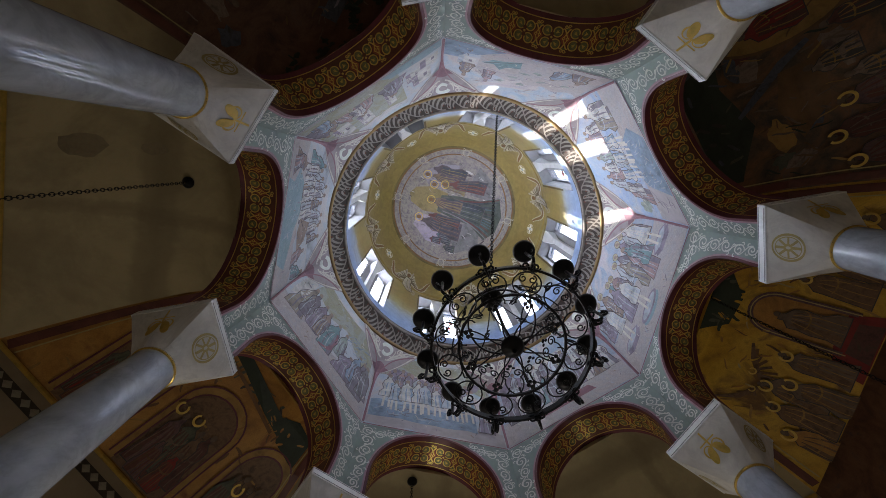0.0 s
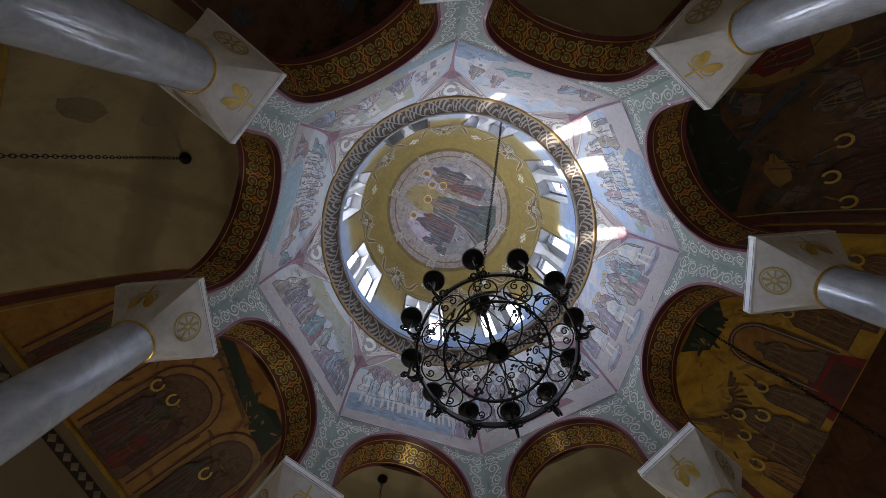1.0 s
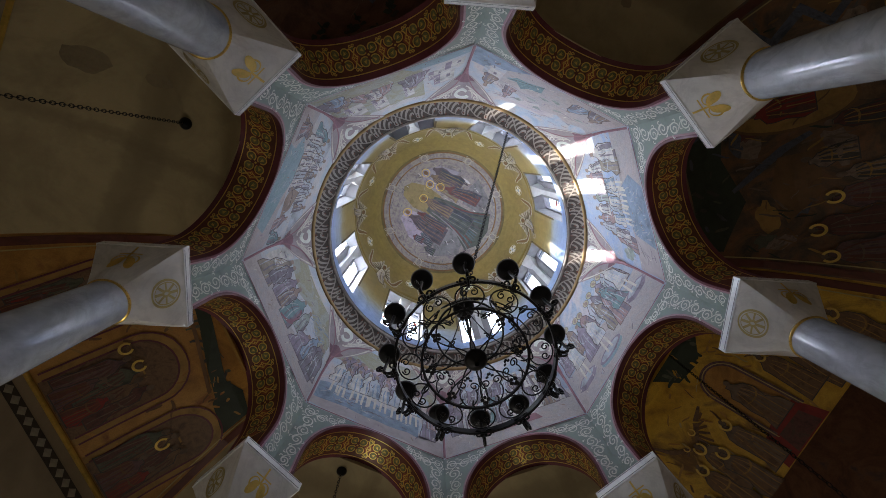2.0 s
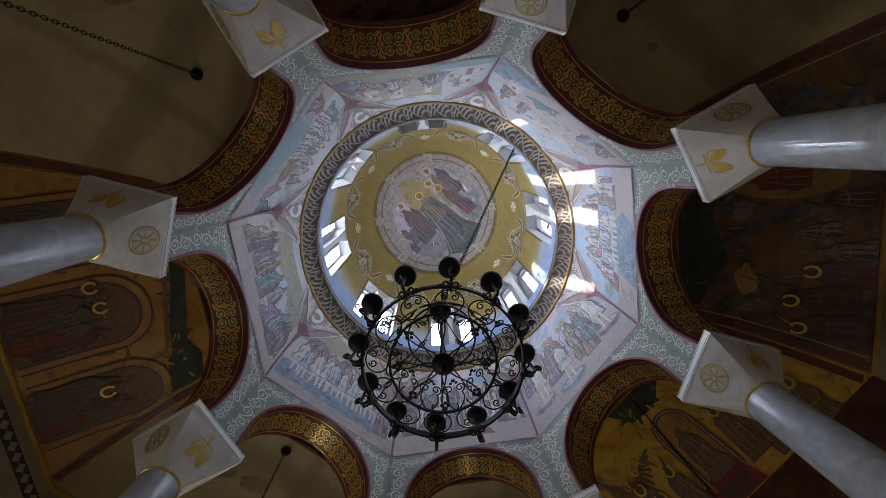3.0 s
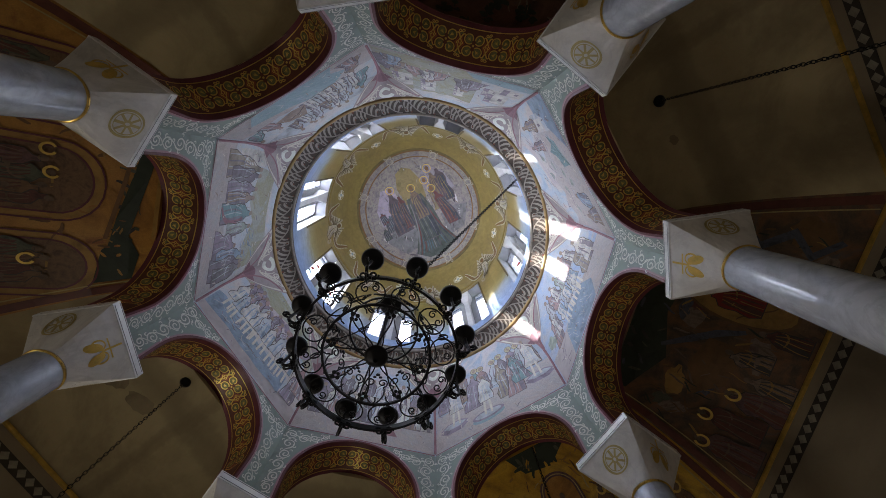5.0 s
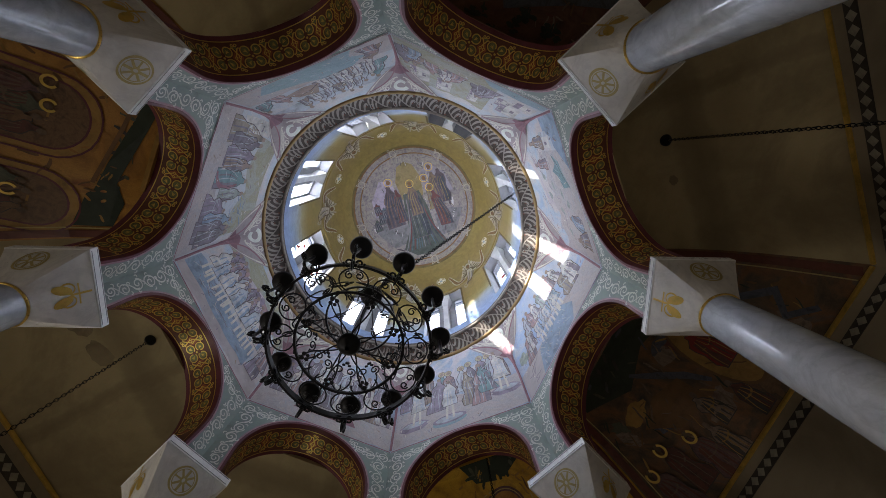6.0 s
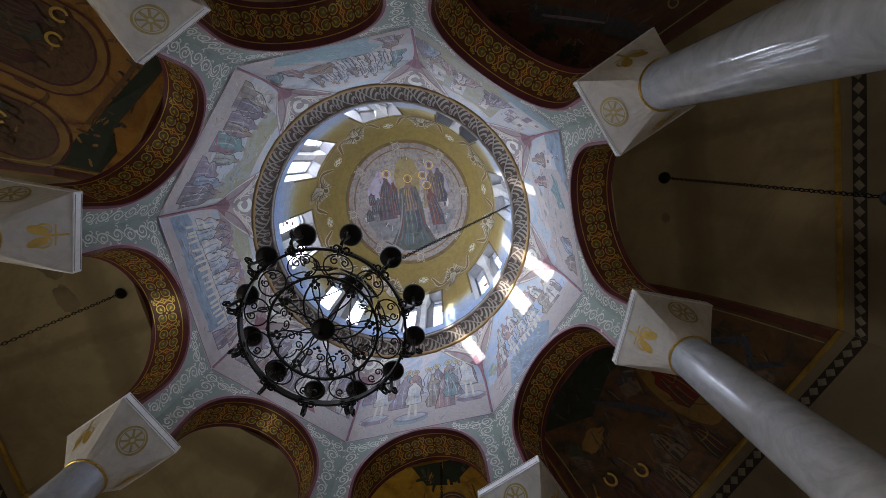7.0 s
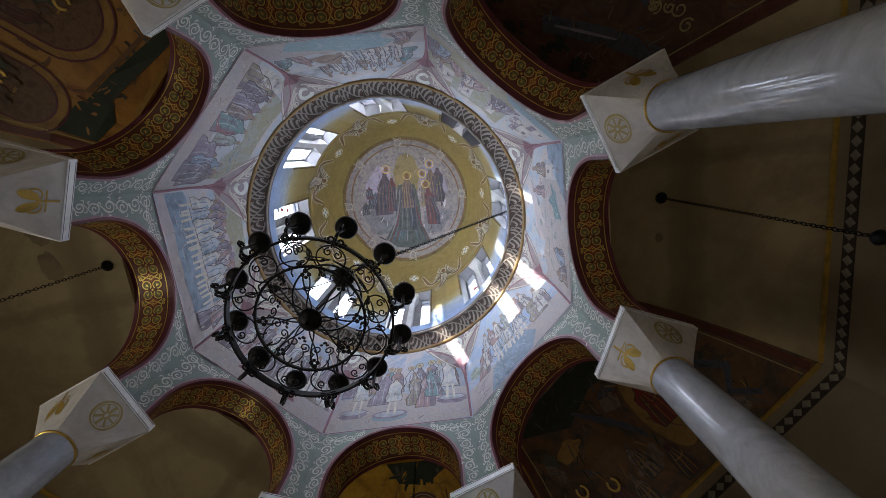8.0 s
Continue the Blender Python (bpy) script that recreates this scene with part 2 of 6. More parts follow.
M["mural_red"] = fresco("russet_mural_paint", [(0.28, (0.05, 0.025, 0.02)), (0.45, (0.12, 0.05, 0.03)), (0.58, (0.17, 0.08, 0.045)), (0.74, (0.05, 0.045, 0.06))], 1.1, 2.0, 6.0, 0.5, 6, 0.5)

for i, (cols, sc) in enumerate((
        (((0.05, 0.018, 0.015), (0.13, 0.04, 0.03), (0.09, 0.05, 0.03)), 2.5), (((0.03, 0.035, 0.05), (0.09, 0.1, 0.13), (0.05, 0.045, 0.04)), 2.5),
        (((0.08, 0.04, 0.02), (0.2, 0.11, 0.05), (0.12, 0.06, 0.03)), 2.5), (((0.03, 0.04, 0.025), (0.1, 0.11, 0.07), (0.07, 0.05, 0.03)), 2.5),
        (((0.1, 0.07, 0.05), (0.25, 0.18, 0.13), (0.14, 0.08, 0.06)), 2.5), (((0.06, 0.03, 0.035), (0.16, 0.08, 0.08), (0.1, 0.05, 0.03)), 2.5))):
    DARKROBES[i] = fresco("dark_robe_paint", [(0.3, cols[0]), (0.5, cols[1]), (0.68, cols[2])], sc, 2.0, i + 0.5, 0.5, 8.0, 0.6)


def dome_paint():
    """Ochre gold that fades to pale blue towards the foot of the drum."""
    m, nt, b = nodes_of("dome_paint")
    tc = nt.nodes.new("ShaderNodeTexCoord")
    sep = nt.nodes.new("ShaderNodeSeparateXYZ")
    nt.links.new(tc.outputs["Object"], sep.inputs[0])
    n = noise_of(nt, tc.outputs["Object"], 1.2, 5, 0.6, 0.6)
    add = nt.nodes.new("ShaderNodeMath")
    add.operation = "MULTIPLY_ADD"
    add.inputs[1].default_value = 1.0
    nt.links.new(n.outputs[0], add.inputs[0])
    nt.links.new(sep.outputs[2], add.inputs[2])
    mr = nt.nodes.new("ShaderNodeMapRange")
    mr.inputs[1].default_value, mr.inputs[2].default_value = 12.3, 13.9
    nt.links.new(add.outputs[0], mr.inputs[0])
    r = ramp_of(nt, mr.outputs[0], [(0.0, (0.24, 0.33, 0.53)), (0.45, (0.33, 0.375, 0.42)), (0.7, (0.3, 0.255, 0.13)), (1.0, (0.235, 0.172, 0.05))])
    fine = noise_of(nt, tc.outputs["Object"], 5, 8, 0.7, 0.6)
    c = mix_of(nt, "OVERLAY", 0.55, r.outputs[0], fine.outputs[0])
    nt.links.new(c, b.inputs["Base Color"])
    b.inputs["Roughness"].default_value = 0.36
    bump_of(nt, b, fine.outputs[0], 0.08, 0.01)
    return m


M["dome"] = dome_paint()


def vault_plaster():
    """Beige plaster with grain, clouds, the vault's shade painted as a band across the bay, and a darker band down it.
    """
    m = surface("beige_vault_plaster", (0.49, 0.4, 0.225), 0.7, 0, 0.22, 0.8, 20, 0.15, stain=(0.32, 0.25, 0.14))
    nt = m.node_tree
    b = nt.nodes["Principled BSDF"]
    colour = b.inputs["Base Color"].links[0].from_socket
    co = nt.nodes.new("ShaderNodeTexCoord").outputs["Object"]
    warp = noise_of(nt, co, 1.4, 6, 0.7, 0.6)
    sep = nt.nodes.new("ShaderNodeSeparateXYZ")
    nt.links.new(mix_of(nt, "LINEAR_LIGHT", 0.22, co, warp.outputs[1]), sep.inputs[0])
    # first band: shade of the vault's curve put into the colour; second: darker strip
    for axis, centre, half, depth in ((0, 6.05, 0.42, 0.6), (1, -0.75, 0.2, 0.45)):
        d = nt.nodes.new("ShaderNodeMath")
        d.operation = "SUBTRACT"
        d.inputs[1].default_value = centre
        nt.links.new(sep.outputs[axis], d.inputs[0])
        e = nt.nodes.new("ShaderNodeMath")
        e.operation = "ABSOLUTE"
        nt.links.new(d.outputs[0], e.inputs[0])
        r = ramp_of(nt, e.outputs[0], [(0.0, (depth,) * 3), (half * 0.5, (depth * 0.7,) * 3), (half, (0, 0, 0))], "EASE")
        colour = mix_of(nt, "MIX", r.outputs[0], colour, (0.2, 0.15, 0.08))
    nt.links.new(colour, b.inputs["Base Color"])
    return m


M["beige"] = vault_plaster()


def glass():
    m, nt, b = nodes_of("window_glass")
    b.inputs["Transmission Weight"].default_value = 1.0
    b.inputs["Roughness"].default_value, b.inputs["IOR"].default_value = 0.02, 1.05
    b.inputs["Base Color"].default_value = (0.95, 0.97, 1.0, 1)
    return m


M["glass"] = glass()



# ---- building helpers ----
def mesh_of(name, bm, material, smooth=False):
    me = bpy.data.meshes.new(name)
    bmesh.ops.recalc_face_normals(bm, faces=bm.faces)
    bm.to_mesh(me)
    bm.free()
    for mm in (material if isinstance(material, (list, tuple)) else [material]):
        me.materials.append(mm)
    if smooth:
        me.shade_smooth()
    return me


def part(name, bm, material, parent=None, label="", smooth=False):
    ob = new(name, mesh_of(name, bm, material, smooth))
    if parent:
        ob.parent = parent
    return tagged(ob, label) if label else ob


def thing(name, m, label, category, group="", kind=""):
    e = new(name)
    e.matrix_basis = m
    return tagged(e, label, category, group, kind)


def box(bm, lo, hi, bevel=0.0):
    m = Matrix.LocRotScale([(a + b) / 2 for a, b in zip(lo, hi)], None, [b - a for a, b in zip(lo, hi)])
    g = bmesh.ops.create_cube(bm, size=1, matrix=m)
    if bevel:
        es = {e for v in g["verts"] for e in v.link_edges}
        bmesh.ops.bevel(bm, geom=list(es), offset=bevel, segments=2, affect="EDGES", profile=0.6)
    return bm


def grid(bm, pts, close=False):
    """Quads over rows of points."""
    vs = [[bm.verts.new(p) for p in row] for row in pts]
    n = len(vs[0])
    for a, b in zip(vs, vs[1:]):
        for i in range(n if close else n - 1):
            j = (i + 1) % n
            bm.faces.new((a[i], a[j], b[j], b[i]))
    return vs


def lathe(bm, profile, n=96, deg0=0.0):
    pts = [[(r * math.cos(2 * math.pi * i / n), r * math.sin(2 * math.pi * i / n), z) for i in range(n)] for r, z in profile]
    return grid(bm, pts, close=True)


def ribbon(bm, pts, w, place, taper=False, closed=False):
    """A painted or forged stroke of width w along flat points, laid on a surface by place(u, v)."""
    n = len(pts)
    left, right = [], []
    for i, (x, y) in enumerate(pts):
        a, b = (pts[i - 1] if i or closed else pts[i]), (pts[(i + 1) % n] if i < n - 1 or closed else pts[i])
        dx, dy = b[0] - a[0], b[1] - a[1]
        l = math.hypot(dx, dy) or 1
        k = w / 2 * ((0.35 + 0.65 * math.sin(math.pi * (0.08 + 0.84 * i / max(1, n - 1)))) if taper else 1)
        left.append(bm.verts.new(place(x - dy / l * k, y + dx / l * k)))
        right.append(bm.verts.new(place(x + dy / l * k, y - dx / l * k)))
    for i in range(n if closed else n - 1):
        j = (i + 1) % n
        bm.faces.new((left[i], left[j], right[j], right[i]))


def blob(bm, pts, place, step=0.14):
    """A filled flat shape, fine enough to follow a curved surface."""
    cx, cy = sum(p[0] for p in pts) / len(pts), sum(p[1] for p in pts) / len(pts)
    edge = []
    for (x0, y0), (x1, y1) in zip(pts, pts[1:] + pts[:1]):
        n = max(1, math.ceil(math.hypot(x1 - x0, y1 - y0) / step))
        edge += [(x0 + (x1 - x0) * i / n, y0 + (y1 - y0) * i / n) for i in range(n)]
    rings = max(1, min(9, math.ceil(max(math.hypot(x - cx, y - cy) for x, y in pts) / step)))
    c = bm.verts.new(place(cx, cy))
    rows = [[bm.verts.new(place(cx + (x - cx) * k / rings, cy + (y - cy) * k / rings)) for x, y in edge] for k in range(1, rings + 1)]
    m = len(edge)
    for i in range(m):
        j = (i + 1) % m
        bm.faces.new((c, rows[0][i], rows[0][j]))
        for r, s in zip(rows, rows[1:]):
            bm.faces.new((r[i], s[i], s[j], r[j]))


def spiral(cx, cy, r, start, turns, way=1, n=22, inner=0.12):
    out = []
    for i in range(n):
        s = i / (n - 1)
        a, q = start + way * turns * 2 * math.pi * s, r * (1 - (1 - inner) * s)
        out.append((cx + q * math.cos(a), cy + q * math.sin(a)))
    return out


def ellipse(cx, cy, a, b, rot=0.0, n=20, wob=0.0, rng=None):
    out = []
    for i in range(n):
        t = 2 * math.pi * i / n
        k = 1 + (rng.uniform(-wob, wob) if rng else 0)
        x, y = a * k * math.cos(t), b * k * math.sin(t)
        out.append((cx + x * math.cos(rot) - y * math.sin(rot), cy + x * math.sin(rot) + y * math.cos(rot)))
    return out


def bezier(p0, p1, p2, p3, n=12):
    out = []
    for i in range(n):
        t = i / (n - 1)
        out.append(tuple((1 - t) ** 3 * a + 3 * (1 - t) ** 2 * t * b + 3 * (1 - t) * t * t * c + t ** 3 * e for a, b, c, e in zip(p0, p1, p2, p3)))
    return out


def tube(bm, pts, r, n=6):
    """A round bar along points in space."""
    pts = [Vector(p) for p in pts]
    rows = []
    ref = Vector((0.31, 0.17, 0.93))
    for i, p in enumerate(pts):
        d = (pts[min(i + 1, len(pts) - 1)] - pts[max(i - 1, 0)]).normalized()
        u = d.cross(ref)
        u = (u if u.length > 0.05 else d.cross(Vector((1, 0, 0)))).normalized()
        v = d.cross(u)
        rr = r[i] if isinstance(r, (list, tuple)) else r
        rows.append([p + rr * (math.cos(2 * math.pi * j / n) * u + math.sin(2 * math.pi * j / n) * v) for j in range(n)])
    vs = grid(bm, rows, close=True)
    bm.faces.new(vs[0])
    bm.faces.new(vs[-1])


# ---- the octagon: arcade walls ----
def arch_outline(r, n=28):
    """The arch opening from one foot to the other, as (y, z)."""
    out = [(-r, Z_CAP), (-r, (Z_CAP + ARC_Z) / 2)]
    for i in range(n + 1):
        a = math.pi * (1 - i / n)
        out.append((r * math.cos(a), ARC_Z + r * math.sin(a)))
    return out + [(r, (Z_CAP + ARC_Z) / 2), (r, Z_CAP)]


def outer_box(outline, h, top):
    out = []
    for y, z in outline:
        if z <= ARC_Z + 1e-6:
            out.append((math.copysign(h, y), z))
        else:
            k = min(h / max(1e-6, abs(y)), (top - ARC_Z) / (z - ARC_Z))
            out.append((y * k, ARC_Z + (z - ARC_Z) * k))
    for q in (0, 1):   # pull the nearest points into the upper corners
        cx = (-h, h)[q]
        i = min(range(len(out)), key=lambda j: (out[j][0] - cx) ** 2 + (out[j][1] - top) ** 2)
        out[i] = (cx, top)
    return out


def face_x(z):
    """The wall's inner face, which draws back a little towards the capitals."""
    return AP + 0.14 * max(0.0, (ZV - z) / (ZV - Z_CAP)) ** 2


def arcade_wall(k):
    bm = bmesh.new()
    o = arch_outline(ARC_R)
    top = Z_RING + 0.25
    rows = []
    for x in (AP, APB):
        q = outer_box(o, x * T8, top)
        fx = face_x if x == AP else (lambda z: APB)
        rows.append(([bm.verts.new((fx(z), y, z)) for y, z in o],
                     [bm.verts.new((fx(z), y * fx(z) / x if z < ZV else y, z)) for y, z in q]))
    (fi, fo), (bi, bo) = rows
    n = len(o)
    for i in range(n - 1):
        bm.faces.new((bi[i], bo[i], bo[i + 1], bi[i + 1]))
        bm.faces.new((fi[i], bi[i], bi[i + 1], fi[i + 1]))
        bm.faces.new((fo[i], fo[i + 1], bo[i + 1], bo[i]))
    for i in (0, n - 1):
        bm.faces.new((fi[i], fo[i], bo[i], bi[i]))
    q = outer_box(o, AP * T8, top)
    rows = [fi]   # the inner face in fine rows, so that it keeps its curve
    for j in range(1, 10):
        row = []
        for (y0, z0), (y1, z1) in zip(o, q):
            y, z = y0 + (y1 - y0) * j / 10, z0 + (z1 - z0) * j / 10
            row.append(bm.verts.new((face_x(z), y * (1 + (face_x(z) / AP - 1) * j / 10), z)))
        rows.append(row)
    rows.append(fo)
    for a, b in zip(rows, rows[1:]):
        for i in range(n - 1):
            bm.faces.new((a[i], a[i + 1], b[i + 1], b[i]))
    w = part("wall_arcade", bm, M["green"])
    w.matrix_basis = turn(side_deg(k))
    return tagged(w, "pale green plaster wall over a round arch", "wall", kind="structure")


WALLS = [arcade_wall(k) for k in range(8)]


Z_LEAN, Z_RIM = ZV + 1.2, Z_RING - RIM_DROP + 0.03   # where the panels begin to lean in, and their top


def zone_r(phi, z):
    """Radius of the painted zone: an octagon below that turns round under the cornice; phi from a side's middle."""
    rho = AP / math.cos(phi)
    b = max(0.0, min(1.0, (z - Z_LEAN) / (Z_RIM - Z_LEAN))) ** 1.7
    return rho + (RIM_R + 0.012 - rho) * b


def front(lift):
    def place(y, z):
        if z <= Z_LEAN:
            return (face_x(z) - lift, y, z)
        phi = math.atan2(y, AP)
        r = zone_r(phi, z) - lift
        return (r * math.cos(phi), r * math.sin(phi), z)
    return place


def soffit(lift):
    """Places (s along the arch from its crown, x outwards) on the underside of the arch."""
    rr = ARC_R - lift

    def place(s, x):
        q = math.pi / 2 * rr
        if abs(s) <= q:
            a = math.pi / 2 - s / rr
            y, z = rr * math.cos(a), ARC_Z + rr * math.sin(a)
        else:
            y, z = math.copysign(rr, s), ARC_Z - (abs(s) - q)
        return (x + (face_x(z) - AP) * (APB - x) / (APB - AP), y, z)
    return place


S_END = math.pi / 2 * ARC_R + (ARC_Z - Z_CAP) - 0.01


def band(bm, s0, s1, x0, x1, place, n=44):
    grid(bm, [[place(s0 + (s1 - s0) * i / n, x) for i in range(n + 1)] for x in (x0, x1)])


def arch_paint(w):
    """The painted underside of the arch: dark field, red borders, gilt line, and the rim on the wall face."""
    bm = bmesh.new()
    band(bm, -S_END, S_END, AP + 0.09, APB - 0.08, soffit(0.004))
    soff = part("soffit_field", bm, M["darkred"], w, "dark oxblood painted arch soffit")
    for x0, x1 in ((AP - 0.006, AP + 0.09), (APB - 0.08, APB + 0.004)):
        bm = bmesh.new()
        band(bm, -S_END, S_END, x0, x1, soffit(0.006))
        part("soffit_border", bm, M["red"], w, "red painted border")
    for x in (AP + 0.085, APB - 0.085):
        bm = bmesh.new()
        band(bm, -S_END, S_END, x, x + 0.014, soffit(0.01))
        part("gilt_line", bm, M["goldpaint"], w, "thin gilt line")
    bm = bmesh.new()
    for r0, r1 in ((ARC_R - 0.006, ARC_R + 0.035),):
        a, b = arch_outline(r0), arch_outline(r1)
        grid(bm, [[front(0.006)(*p) for p in a], [front(0.006)(*p) for p in b]])
    part("arch_rim", bm, M["red"], w, "dark red painted rim")
    bm = bmesh.new()
    a, b = arch_outline(ARC_R + 0.035), arch_outline(ARC_R + 0.062)
    grid(bm, [[front(0.006)(*p) for p in a], [front(0.006)(*p) for p in b]])
    part("arch_line", bm, M["pink"], w, "rose painted line")
    return soff


for w in WALLS:
    arch_paint(w)


# ---- cornice ring, drum, dome ----
cornice = thing("cornice", pose(0, 0, 0), "round dark cornice with gilded rim and painted leaves under the drum", "cornice", kind="structure")
bm = bmesh.new()
lathe(bm, [(RIM_R - 0.02, Z_RING - RIM_DROP + 0.02), (2.95, Z_RING - 0.16), (2.84, Z_RING - 0.05), (2.73, Z_RING + 0.045), (2.72, Z_RING + 0.06), (2.72, Z_RING + 0.17), (2.79, Z_RING + 0.2), (3.3, Z_RING + 0.22)], 128)
part("cornice_body", bm, M["ringdark"], cornice, smooth=False)
bm = bmesh.new()
zr = Z_RING - RIM_DROP
lathe(bm, [(RIM_R + 0.03, zr + 0.06), (RIM_R + 0.032, zr + 0.0), (RIM_R + 0.01, zr - 0.02), (RIM_R - 0.025, zr - 0.012), (RIM_R - 0.045, zr + 0.03)], 128)
part("rim_moulding", bm, M["rim"], cornice, "brown gilt moulding", smooth=True)
bm = bmesh.new()
lathe(bm, [(2.775, Z_RING + 0.05), (2.755, Z_RING + 0.02), (2.725, Z_RING + 0.025), (2.708, Z_RING + 0.06)], 128)
part("lip_moulding", bm, M["leafcream"], cornice, "pale stone lip", smooth=True)

OPEN = []
for k in range(8):
    c = 45 * k + 22.5
    OPEN.append((c - WIN_B - 0.6, c + WIN_B + 0.6))


def drum_wall():
    bm = bmesh.new()
    azs = sorted({a for o in OPEN for a in o} | {45 * k + q for k in range(8) for q in (-7, 0, 7, 22.5)} | {45 * k + 22.5 + s * 7.8 for k in range(8) for s in (-1, 1)})
    azs = sorted({round(a % 360, 3) for a in azs})
    zs = [Z_RING + 0.1, WIN_LO, 13.2, WIN_HI, Z_DRUM]
    n = len(azs)

    def blank(i, j):
        mid = (azs[i] + (azs[(i + 1) % n] if i < n - 1 else azs[0] + 360)) / 2
        return 1 <= j <= 2 and any(a < mid < b for a, b in OPEN)
    P = {}
    for q, rad in enumerate((R_DRUM, R_OUT)):
        for i, a in enumerate(azs):
            for j, z in enumerate(zs):
                t = radians(A0 + a)
                P[q, i, j] = bm.verts.new((rad * math.cos(t), rad * math.sin(t), z))
    for i in range(n):
        i2 = (i + 1) % n
        for j in range(len(zs) - 1):
            if not blank(i, j):
                for q in (0, 1):
                    bm.faces.new((P[q, i, j], P[q, i2, j], P[q, i2, j + 1], P[q, i, j + 1]))
                continue
            for (u, v, hide) in (((i, j), (i, j + 1), blank(i - 1, j)), ((i2, j), (i2, j + 1), blank(i2, j)),
                                 ((i, j), (i2, j), blank(i, j - 1)), ((i, j + 1), (i2, j + 1), blank(i, j + 1) if j < 3 else False)):
                if not hide:
                    f = bm.faces.new((P[0, *u], P[0, *v], P[1, *v], P[1, *u]))
                    f.material_index = 1
    ob = part("wall_drum", bm, [M["dome"], M["reveal"]])
    return tagged(ob, "round drum wall painted blue and ochre with paired windows", "wall", kind="structure")


drum = drum_wall()


def dome_z(r):
    return Z_DRUM + (Z_TOP - Z_DRUM) * math.sqrt(max(0.0, 1 - (r / R_DRUM) ** 2))


bm = bmesh.new()
prof = [(R_DRUM * math.cos(a), Z_DRUM + (Z_TOP - Z_DRUM) * math.sin(a)) for a in [radians(q) for q in range(0, 90, 5)]] + [(0.02, Z_TOP)]
prof = [(R_OUT, Z_DRUM)] + prof
vs = lathe(bm, prof, 96)
bm.faces.new(vs[-1])
lathe(bm, [(R_OUT, Z_DRUM - 0.01), (3.1, Z_DRUM + 1.4), (2.0, Z_TOP + 0.1), (0.05, Z_TOP + 0.5)], 48)
dome = part("ceiling_dome", bm, M["dome"], smooth=True)
tagged(dome, "ochre gold painted dome over the drum", "dome", kind="structure")


# ---- columns ----
def square_ring(h, n=40):
    out = []
    for i in range(n):
        a = 2 * math.pi * i / n
        c, s = math.cos(a), math.sin(a)
        k = h / max(abs(c), abs(s))
        out.append((c * k, s * k))
    return out


COL_R, CAP_H = 0.252, 0.518
COL_AX = R * 1.0056 + CAP_H


